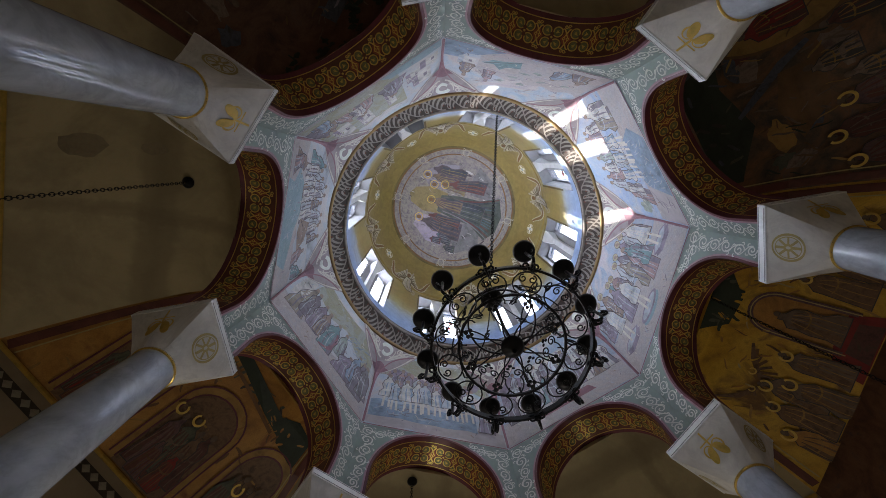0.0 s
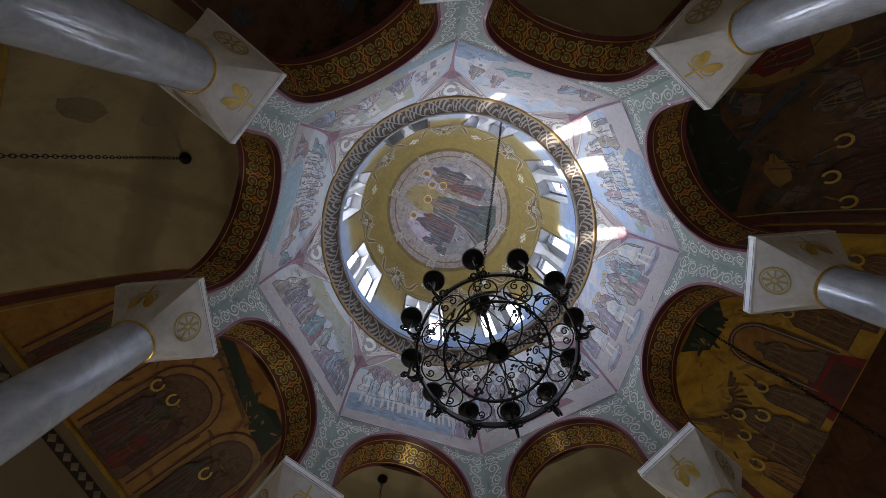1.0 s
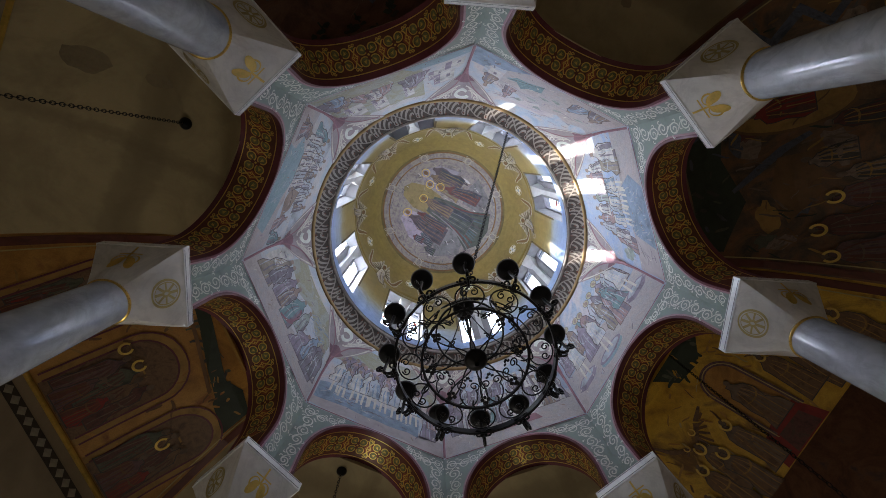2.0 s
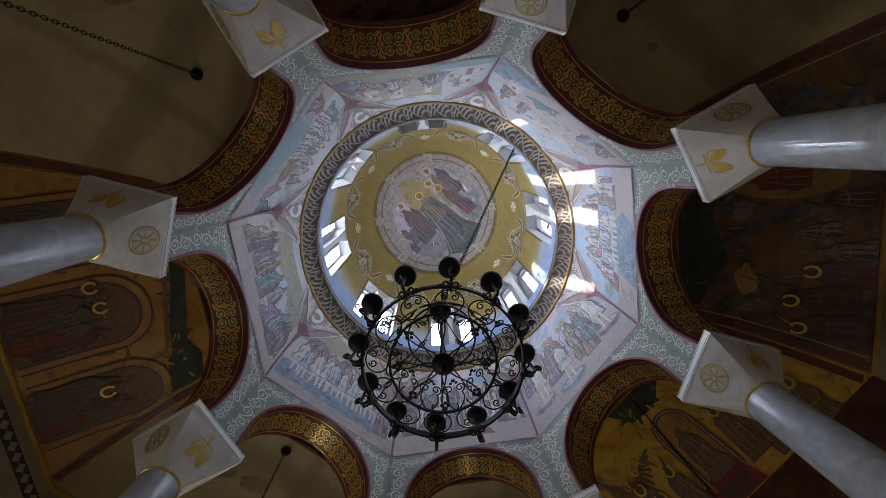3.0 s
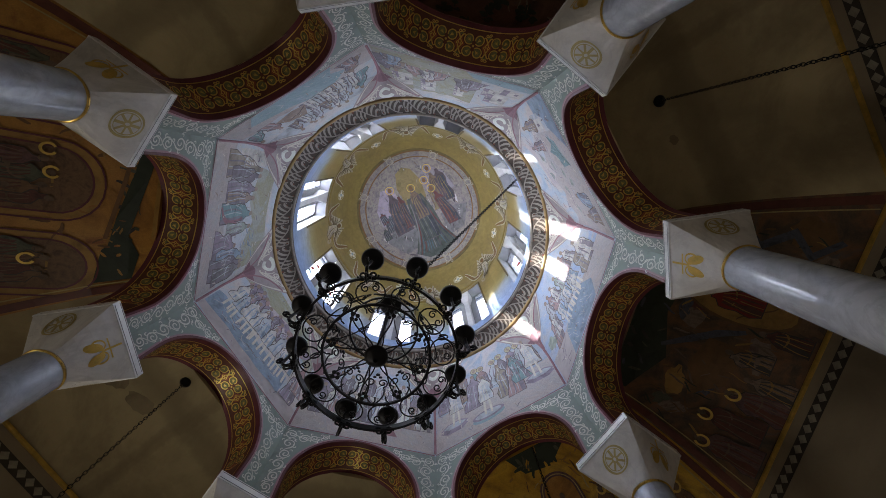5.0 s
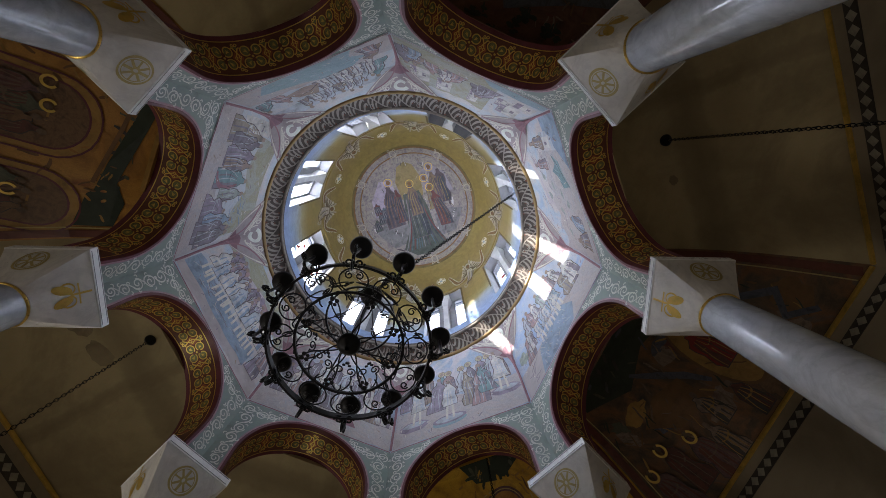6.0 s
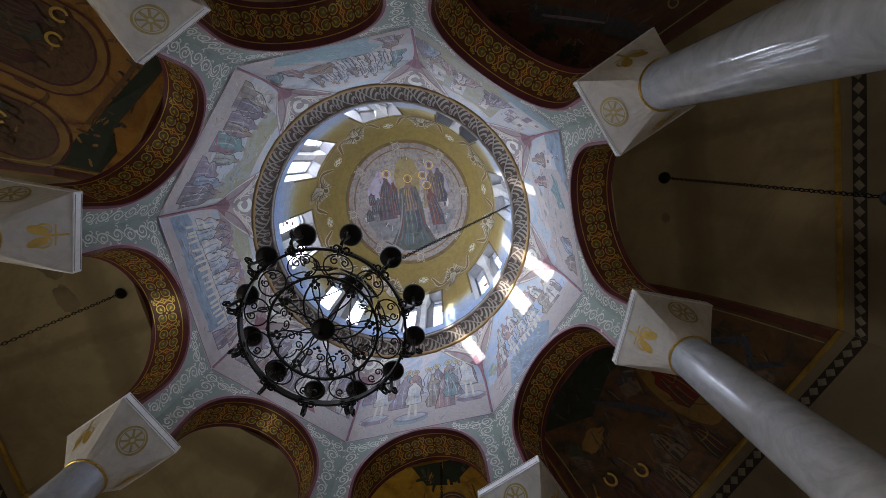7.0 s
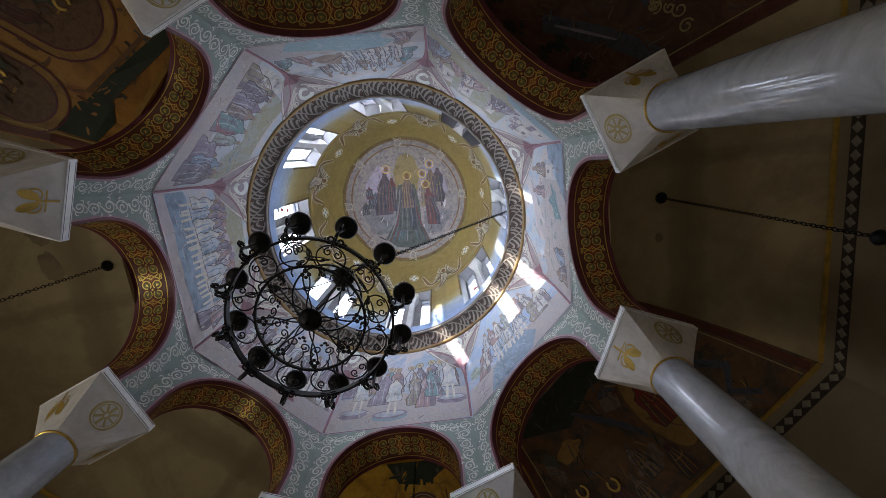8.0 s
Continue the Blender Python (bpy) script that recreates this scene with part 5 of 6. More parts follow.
def medallion():
    rng = random.Random(5)
    e = thing("medallion", pose(0, 0, 0), "round grey-violet painted medallion of plain robed shapes in the dome", "medallion", kind="structure")
    n = 64

    def disc(bm, r0, r1, lift, steps):
        grid(bm, [[crown(lift)(r * math.cos(2 * math.pi * i / n), r * math.sin(2 * math.pi * i / n)) for i in range(n)] for r in [r0 + (r1 - r0) * j / steps for j in range(steps + 1)]], close=True)
    bm = bmesh.new()
    disc(bm, 0.01, 1.88, 0.012, 12)
    part("field", bm, M["medal"], e, smooth=True)
    bm = bmesh.new()
    disc(bm, 1.88, 2.06, 0.014, 2)
    part("border", bm, M["medal"], e, "grey-violet border", smooth=True)
    bm = bmesh.new()
    disc(bm, 2.09, 2.15, 0.01, 1)
    part("outer_band", bm, M["olive"], e, "olive brown band", smooth=True)
    bm = bmesh.new()
    disc(bm, 1.86, 1.9, 0.02, 1), disc(bm, 2.05, 2.09, 0.02, 1)
    part("border_line", bm, M["brown"], e, "thin brown lines")
    bm = bmesh.new()
    for i in range(8):
        a = radians(A0 + 22.5 + 45 * i)
        cx, cy = 1.97 * math.cos(a), 1.97 * math.sin(a)
        ribbon(bm, ellipse(cx, cy, 0.1, 0.1, 0, 14), 0.03, crown(0.024), closed=True)
        for j in range(4):
            b = a + math.pi / 4 + math.pi / 2 * j
            ribbon(bm, spiral(cx + 0.15 * math.cos(b), cy + 0.12 * math.sin(b), 0.05, b, 1, 1, 10, 0.3), 0.022, crown(0.024))
    part("border_rosette", bm, M["leafcream"], e, "pale rosettes on the border")
    # the picture stands along these two directions
    up = Vector((-0.83, -0.33)).normalized()
    side = Vector((up.y, -up.x))
    if side.dot(Vector((0.4, -0.9))) < 0:
        side = -side

    def at(lift):
        c = crown(lift)

        def place(u, v):
            q = side * u + up * v
            return c(q.x, q.y)
        return place
    p = Paint()
    l1, l2, l3, l4 = at(0.02), at(0.026), at(0.032), at(0.038)
    p.fill(M["glow"], [(-0.38, 0.35), (-0.42, 1.0), (-0.2, 1.5), (0.1, 1.62), (0.35, 1.45), (0.5, 0.95), (0.42, 0.3), (0, 0.2)], l1)
    p.fill(ROBES[8], [(0.5, 0.4), (0.55, 1.1), (0.9, 1.35), (1.35, 0.9), (1.5, 0.2), (1.0, 0.1)], l1)
    p.fill(ROBES[3], [(-0.5, 0.3), (-0.55, 1.1), (-0.95, 1.2), (-1.4, 0.6), (-1.45, 0.0), (-1.0, -0.1)], l1)
    p.fill(MEDALROBES[4], [(-1.6, -0.5), (-1.0, -0.25), (-0.4, -0.6), (-0.5, -1.2), (-1.1, -1.25)], l1)
    p.fill(MEDALROBES[4], [(0.6, -0.5), (1.2, -0.4), (1.65, -0.5), (1.2, -1.2), (0.6, -1.3)], l1)
    p.fill(MEDALROBES[1], [(-0.3, 0.5), (0.3, 0.5), (0.45, -0.2), (0.5, -0.9), (0.8, -1.5), (0.2, -1.75), (-0.4, -1.7), (-0.8, -1.4), (-0.45, -0.8), (-0.4, -0.1)], l2)
    for i in range(16):
        u = -0.5 + i / 15
        p.line(rng.choice(MEDALROBES), bezier((u * 0.5, 0.3), (u * 0.6, -0.4), (u * 0.8, -0.9), (u * 1.5, -1.5), 10), 0.05, l3, taper=True)
    n_fig = 0

    def draped(u, v, h, w, base, dark, light, lean=0.0):
        """A robed shape with shaded side, folds and a thin dark edge."""
        nonlocal n_fig
        n_fig += 1
        a, b, c, g = [at(0.03 + 0.0024 * n_fig + 0.0005 * q) for q in range(4)]
        shape = robe(rng, u, v, h, w, lean)
        p.fill(base, shape, a, "robed_shape")
        p.fill(dark, [(u + w * k + lean * t, v + h * t) for t, k in ((0, 0.46), (0.3, 0.4), (0.6, 0.36), (0.78, 0.3), (0.7, 0.12), (0.4, 0.18), (0.2, 0.1), (0, 0.2))], b)
        for q in range(7):
            x = u + w * (-0.42 + 0.13 * q)
            p.line(light if q % 2 else dark, bezier((x, v + h * 0.02), (x + 0.03, v + h * 0.3), (x - w * 0.1, v + h * 0.45), (u + (x - u) * 0.4 + lean * 0.75, v + h * 0.78), 9), 0.02 if q % 2 else 0.04, c, taper=True)
        p.line(light, bezier((u - w * 0.36 + lean * 0.7, v + h * 0.74), (u - w * 0.5, v + h * 0.55), (u - w * 0.1, v + h * 0.45), (u + w * 0.3, v + h * 0.56), 9), 0.035, c, taper=True)
        p.line(M["outline"], shape, 0.018, g, closed=True)

    dk, gr, rd, pl_, pa, bl = MEDALROBES
    br, gd = M["medbrown"], M["glow"]
    for u, v in ((-1.45, -0.5), (-1.25, -0.3), (-1.1, -0.15), (-1.3, 0.05)):
        draped(u, v, 0.42, 0.26, (bl, rd, gr, bl)[int(abs(v) * 20) % 4], dk, pa)
    draped(1.15, -0.15, 1.2, 0.45, pl_, dk, gd)
    draped(0.9, 0.0, 1.0, 0.4, br, pl_, gd)
    draped(0.72, -0.3, 0.95, 0.42, gd, br, pa)
    draped(0.98, -0.95, 1.3, 0.5, rd, dk, br, -0.22)
    draped(-0.85, -0.55, 1.5, 0.55, pl_, dk, br, 0.12)
    draped(-0.55, -0.45, 1.2, 0.36, rd, dk, br, 0.05)
    draped(0.0, -1.15, 1.9, 0.7, gr, dk, pa, 0.03)
    draped(0.02, -0.35, 1.1, 0.4, br, pl_, gd, 0.02)
    for q in range(26):   # pale rocks and dark clefts round the foot
        a = rng.uniform(3.3, 6.1)
        r = rng.uniform(0.9, 1.7)
        p.line(rng.choice((pa, pa, M["stoneground"], pl_)), bezier((r * math.cos(a), r * math.sin(a)), (r * math.cos(a + 0.06), r * math.sin(a + 0.06) + 0.08), (r * math.cos(a + 0.12), r * math.sin(a + 0.12) + 0.02), (r * math.cos(a + 0.2), r * math.sin(a + 0.2) + 0.05), 7), rng.uniform(0.03, 0.09), l1, taper=True)
    for q in range(90):
        a, r = rng.uniform(0, 6.28), 1.75 * math.sqrt(rng.random())
        u, v, t, l = r * math.cos(a), r * math.sin(a), rng.gauss(1.45, 0.4), rng.uniform(0.08, 0.2)
        if math.hypot(u + l * math.cos(t), v + l * math.sin(t)) > 1.82:
            continue
        p.line(rng.choice((M["leafcream"], pl_, pa, M["stoneground"], gr, br)), bezier((u, v), (u + 0.02, v + l * 0.3), (u + l * math.cos(t) * 0.8, v + l * 0.6), (u + l * math.cos(t), v + l * math.sin(t)), 5), rng.uniform(0.012, 0.024), at(0.021 + 0.00005 * q), taper=True)
    for u, v in ((0.05, 0.82), (-0.66, 1.07), (0.7, 0.5), (0.6, 0.87), (0.88, 1.2)):
        p.fill(M["brown"], ellipse(u, v, 0.07, 0.085, 0, 14), at(0.066))
        p.line(M["gold"], ellipse(u, v, 0.14, 0.14, 0, 20), 0.022, at(0.064), "gilt_halo", closed=True)
    p.done("painted_shapes", e)


medallion()


# ---- murals on the vault bays ----
def mural_place(lift):
    v = on_vault(lift)
    return lambda y, x: v(max(-0.985, min(0.985, y / (x * T8))), min(WALL_AP - 0.01, x))


def halo(p, y, x, r, lift=0.03):
    share_y = y * x * T8
    p.line(M["goldpaint"], [(share_y + r * math.cos(a), x + r * math.sin(a)) for a in [radians(-60 + 300 * i / 18) for i in range(19)]], r * 0.42, mural_place(lift), "gilt_halo")


def drape(rng, y, x, h, w):
    """A draped shape whose head points to the arch."""
    Y = y * x * T8
    return [(Y + (b - Y), 2 * x - z) for b, z in robe(rng, Y, x, h, w)]


FOLDS = [0]


def mural_figure(p, q, rng, y, x, h, w, base, dark, light):
    """A draped shape on a vault with its top towards the arch: shaded side, folds, edge line."""
    FOLDS[0] += 1
    f = [mural_place(0.026 + 0.0012 * (FOLDS[0] % 40) + 0.0003 * i) for i in range(4)]
    Y = y * x * T8
    at = lambda pts: [(Y + a, x + h - b) for a, b in pts]
    shape = robe(rng, 0, 0, h, w, rng.uniform(-0.08, 0.08))
    p.fill(base, at(shape), f[0], "robed_shape")
    q.fill(dark, at([(w * k, h * t) for t, k in ((0, 0.46), (0.3, 0.4), (0.6, 0.34), (0.78, 0.28), (0.7, 0.1), (0.4, 0.16), (0.2, 0.08), (0, 0.18))]), f[1])
    for i in range(6):
        a = w * (-0.4 + 0.15 * i)
        q.line(light if i % 2 else dark, at(bezier((a, h * 0.02), (a + 0.02, h * 0.3), (a - w * 0.1, h * 0.45), (a * 0.4, h * 0.78), 8)), 0.02 if i % 2 else 0.035, f[2], taper=True)
    q.line(light, at(bezier((-w * 0.36, h * 0.72), (-w * 0.5, h * 0.55), (-w * 0.1, h * 0.45), (w * 0.3, h * 0.55), 8)), 0.03, f[2], taper=True)
    q.line(M["black"], at(shape), 0.015, f[3], closed=True)
    q.fill(M["medbrown"], at(ellipse(0, h + 0.03, 0.055, 0.07, 0, 12)), f[3])


def brush_over(q, rng, colours, count, y0, y1, x0, x1, w=0.035):
    """Loose strokes that break up the flat fields of a mural."""
    for i in range(count):
        y, x, a, l = rng.uniform(y0, y1), rng.uniform(x0, x1), rng.gauss(1.5, 0.7), rng.uniform(0.1, 0.35)
        Y = y * x * T8
        q.line(rng.choice(colours), bezier((Y, x), (Y + l * 0.3 * math.cos(a + 0.4), x + l * 0.3 * math.sin(a + 0.4)), (Y + l * 0.7 * math.cos(a - 0.2), x + l * 0.7 * math.sin(a - 0.2)), (Y + l * math.cos(a), x + l * math.sin(a)), 6), w * rng.uniform(0.5, 1.3), mural_place(0.0195 + 0.00004 * i), taper=True)


l1, l2, l3 = mural_place(0.012), mural_place(0.018), mural_place(0.024)
for k in (1, 3, 4, 7):
    rng = random.Random(20 + k)
    p, q = Paint("mural_patch"), Paint()
    X = lambda y, x: (y * x * T8, x)
    for s in (-1, 1):   # border bands along the groins
        p.line(M["darkred"], [X(s * 0.955, x) for x in (4.1, 4.6, 5.2, 6.0, 6.8, 7.5, 7.9)], 0.16, l2)
        p.line(M["dullgold"], [X(s * 0.9, x) for x in (4.1, 4.6, 5.2, 6.0, 6.8, 7.5, 7.9)], 0.025, l3)
    if k == 3:
        p.fill(M["deepgreen"], [X(-0.85, 4.1), X(0, 4.05), X(0.85, 4.1), X(0.85, 5.3), X(0.4, 5.9), X(0.0, 5.6), X(-0.4, 5.8), X(-0.85, 5.4)], l1)
        p.fill(M["ochre"], ellipse(-0.25 * 6.7 * T8, 6.65, 0.5, 0.95, -0.15, 24), l2)
        p.line(M["brown"], ellipse(-0.25 * 6.7 * T8, 6.65, 0.5, 0.95, -0.15, 24), 0.05, l3, closed=True)
        p.fill(DARKROBES[0], drape(rng, -0.24, 6.9, 0.7, 0.4), l3, "robed_shape")
        p.fill(M["deepgreen"], ellipse(-0.3 * 7 * T8, 6.9, 0.16, 0.14, 0.4, 12, 0.2, rng), mural_place(0.03))
        p.line(DARKROBES[1], [X(0.3, 5.7), X(0.16, 6.2), X(0.05, 6.6), X(-0.02, 7.0)], 0.16, l2, taper=True)
        p.fill(M["brown"], [X(0.1, 6.5), X(0.35, 6.3), X(0.6, 6.5), X(0.4, 7.0), X(0.1, 7.1)], l2)
        for y, x in ((0.42, 7.12), (0.65, 6.85), (0.84, 6.96)):
            mural_figure(p, q, rng, y, x, 0.9, 0.55, DARKROBES[rng.choice((0, 5, 2))], M["darkred"], M["medbrown"])
            halo(p, y, x, 0.11, 0.09)
        for y, x in ((0.15, 6.9), (0.28, 7.3), (-0.05, 7.25)):
            mural_figure(p, q, rng, y, x, 0.6, 0.4, DARKROBES[rng.choice((0, 2, 4))], M["black"], M["ochre"])
        mural_figure(p, q, rng, -0.25, 6.25, 0.85, 0.5, M["scarlet"], DARKROBES[0], M["ochre"])
        brush_over(q, rng, (M["medbrown"], M["brown"], DARKROBES[4], M["ochre"], M["deepgreen"]), 90, -0.8, 0.85, 5.7, 7.6)
        brush_over(q, rng, (DARKROBES[3], M["black"], DARKROBES[1]), 40, -0.7, 0.7, 4.2, 5.6, 0.06)
        for i in range(8):
            y, x = rng.uniform(-0.85, 0.85), rng.uniform(5.8, 7.7)
            p.fill(rng.choice(DARKROBES), ellipse(y * x * T8, x, rng.uniform(0.1, 0.3), rng.uniform(0.08, 0.25), rng.uniform(0, 3), 14, 0.3, rng), l1)
        for y, x, ra, rb, m in ((0.55, 6.2, 0.35, 0.18, M["ochre"]), (0.3, 6.75, 0.3, 0.22, M["brown"]), (0.75, 6.35, 0.25, 0.15, DARKROBES[4]), (0.1, 7.3, 0.35, 0.2, DARKROBES[4]), (-0.1, 5.9, 0.3, 0.12, DARKROBES[1]), (-0.75, 7.3, 0.3, 0.3, M["brown"]), (-0.55, 7.6, 0.2, 0.15, DARKROBES[4])):
            p.fill(m, ellipse(y * x * T8, x, ra, rb, rng.uniform(0, 3), 18, 0.22, rng), mural_place(0.015 + 0.001 * ra))
        p.line(DARKROBES[1], [X(-0.8, 6.4), X(-0.65, 6.7), X(-0.75, 7.1), X(-0.6, 7.4), X(-0.7, 7.7)], 0.2, l3, taper=True)
    if k == 4:
        p.fill(M["deepgreen"], [X(-0.25, 4.5), X(0.2, 4.4), X(0.35, 5.2), X(0.2, 5.8), X(-0.05, 5.9), X(-0.35, 5.4)], l1)
        arch = [(0.4 * math.cos(radians(a)), 6.5 - 0.42 * math.sin(radians(a))) for a in range(0, 181, 15)]
        arch = [(0.42, 7.6)] + arch + [(-0.42, 7.6)]
        p.fill(M["mural_brown"], arch, l1)
        p.line(DARKROBES[5], arch, 0.1, l2)
        p.line(M["dullgold"], arch, 0.02, l3)
        p.fill(M["scarlet"], [X(-0.12, 7.45), X(0.1, 7.42), X(0.24, 7.5), X(0.26, 7.92), X(-0.16, 7.92)], l3)
        p.fill(DARKROBES[0], [X(-0.08, 7.6), X(0.12, 7.58), X(0.14, 7.9), X(-0.1, 7.9)], mural_place(0.026))
        mural_figure(p, q, rng, 0.0, 6.55, 0.95, 0.55, M["medbrown"], DARKROBES[2], M["ochre"])
        for s in (1, -1):   # brown wings in feathers beside the group
            for i in range(7):
                q.line(M["brown"] if i % 2 else DARKROBES[2], [X(0.56, 6.75), X(0.56 + s * (0.06 + 0.018 * i), 6.62 - 0.03 * i), X(0.56 + s * (0.1 + 0.03 * i), 6.7 - 0.11 * i + 0.3 * (s < 0))], 0.1, mural_place(0.014 + 0.0005 * i), taper=True)
        for y, x, r in ((0.55, 6.73, 0.13), (0.46, 7.05, 0.13), (0.49, 6.45, 0.08), (0.62, 6.55, 0.07), (0.66, 6.95, 0.12), (-0.45, 6.9, 0.12), (-0.6, 7.1, 0.12), (0.28, 6.85, 0.12), (-0.3, 6.7, 0.11), (0.78, 7.3, 0.13), (-0.75, 7.2, 0.12)):
            if r > 0.1:
                mural_figure(p, q, rng, y, x, 0.95, 0.5, rng.choice((M["medbrown"], DARKROBES[2], M["mural_brown"], DARKROBES[0], M["brown"])), DARKROBES[2], M["ochre"])
            halo(p, y, x, r * 0.8, 0.09)
        brush_over(q, rng, (M["ochre"], M["brown"], M["mural_brown"], M["mural_gold"], M["dullgold"]), 110, -0.85, 0.85, 5.9, 7.8)
        brush_over(q, rng, (M["mural_gold"], M["ochre"]), 30, -0.8, 0.8, 4.6, 5.9, 0.06)
        brush_over(q, rng, (M["deepgreen"], DARKROBES[3]), 24, -0.25, 0.25, 4.5, 5.7, 0.07)
    if k == 7:
        for y, w in ((-0.08, 0.62), (-0.66, 0.5), (0.52, 0.55)):
            Y = y * 6.9 * T8
            top = 6.1
            for m, grow, l in ((M["ochre"], 0.14, l2), (DARKROBES[2], 0.0, l3)):
                ww = w + grow
                arc = [(Y + ww * math.cos(radians(a)), top + 0.55 - grow * 0.3 - (0.55 + grow) * math.sin(radians(a))) for a in range(0, 181, 15)]
                p.fill(m, [(Y + ww, 7.9)] + arc + [(Y - ww, 7.9)], l)
                p.line(M["red"], [(Y + ww, 7.85), (Y + ww, 7.3)] + arc + [(Y - ww, 7.3), (Y - ww, 7.85)], 0.035, mural_place(0.026))
            p.fill(M["scarlet"], [(Y - w * 0.8, 7.6), (Y + w * 0.7, 7.3), (Y + w * 0.8, 7.7), (Y - w * 0.6, 7.88)], mural_place(0.028))
            for j in range(4):
                mural_figure(p, q, rng, y + (j - 1.5) * w * 0.14, 6.72 + 0.1 * (j % 2), 0.95, 0.42, DARKROBES[(0, 2, 3, 5, 4, 2)[(j + int(w * 10)) % 6]], DARKROBES[0], M["medbrown"])
            for j in range(2):
                mural_figure(p, q, rng, y + (j - 0.5) * w * 0.2, 7.25, 0.6, 0.36, (M["scarlet"], DARKROBES[5])[j], M["darkred"], M["brown"])
        brush_over(q, rng, (M["brown"], M["ochre"], M["mural_brown"], M["mural_brown"]), 110, -0.85, 0.85, 5.4, 7.8, 0.05)
        brush_over(q, rng, (M["black"], DARKROBES[3]), 20, -0.6, 0.5, 5.2, 5.7, 0.06)
        for y, x in ((0.12, 6.72), (-0.03, 6.66), (-0.62, 6.9)):
            halo(p, y, x, 0.1, 0.09)
        p.line(M["deepgreen"], [X(0.55, 5.1), X(0.1, 5.3), X(-0.35, 5.55), X(-0.7, 5.7)], 0.3, l2)
        p.fill(M["deepgreen"], [X(-0.45, 5.5), X(-0.65, 5.2), X(-0.88, 5.3), X(-0.88, 6.0), X(-0.6, 5.9)], mural_place(0.021))
        p.line(M["brown"], [X(0.7, 5.35), X(0.0, 5.6), X(-0.5, 5.85)], 0.08, l3)
        p.line(M["ochre"], [X(0.6, 4.75), X(0.1, 4.9), X(-0.5, 4.95)], 0.2, l2, taper=True)
    if k == 1:
        p.line(DARKROBES[1], [X(0.0, 4.9), X(0.25, 5.2), X(0.5, 5.5), X(0.85, 5.8)], 0.32, l2)
        p.line(ROBES[3], [X(0.05, 4.95), X(0.3, 5.25), X(0.55, 5.55)], 0.06, l3, taper=True)
        for i in range(9):
            y, x = rng.uniform(-0.7, 0.6), rng.uniform(4.3, 5.0)
            p.line(M["deepgreen"], [X(y, x), X(y + 0.02, x - 0.2)], 0.03, l3)
            for j in range(6):
                p.fill(M["deepgreen"], ellipse(y * x * T8 + rng.uniform(-0.15, 0.15), x - 0.2 + rng.uniform(-0.12, 0.12), 0.06, 0.05, 0, 8, 0.3, rng), l3)
        for i in range(12):
            y, x = rng.uniform(0.3, 0.85), rng.uniform(6.1, 7.0)
            p.line(M["dullgold"], spiral(y * x * T8, x, rng.uniform(0.08, 0.15), rng.uniform(0, 6), 1.2, 1, 14, 0.3), 0.03, l3)
        for y, x in ((-0.5, 6.0), (-0.3, 6.3), (-0.1, 6.1), (0.1, 6.6), (-0.6, 6.8), (-0.2, 7.0), (0.4, 7.1)):
            mural_figure(p, q, rng, y, x, 0.8, 0.45, rng.choice(DARKROBES), M['black'], M['medbrown'])
        brush_over(q, rng, (M['brown'], M['medbrown'], DARKROBES[1], DARKROBES[4], M['darkred']), 110, -0.85, 0.85, 4.6, 7.8)
        for i in range(10):
            y, x = rng.uniform(-0.85, 0.85), rng.uniform(5.5, 7.8)
            p.fill(rng.choice(DARKROBES), ellipse(y * x * T8, x, rng.uniform(0.15, 0.4), rng.uniform(0.1, 0.3), rng.uniform(0, 3), 14, 0.3, rng), l1)
    p.done("mural_shapes", VAULTS[k])
    q.done("mural_folds", VAULTS[k], "painted folds and brush strokes of the mural")


for k, spots in ((6, ((0.32, 6.55, 0.3, 0.17), (0.05, 6.5, 0.32, 0.16))), (0, ((0.12, 7.15, 0.2, 0.3), (0.2, 6.2, 0.12, 0.2))), (2, ((0.35, 5.55, 0.1, 0.08),))):
    rng = random.Random(30 + k)
    for y, x, ra, rb in spots:
        bm = bmesh.new()
        blob(bm, ellipse(y * x * T8, x, ra, rb, 0.2, 20, 0.12, rng), mural_place(0.006))
        part("damp_patch", bm, M["damp"], VAULTS[k], "brown damp patch")


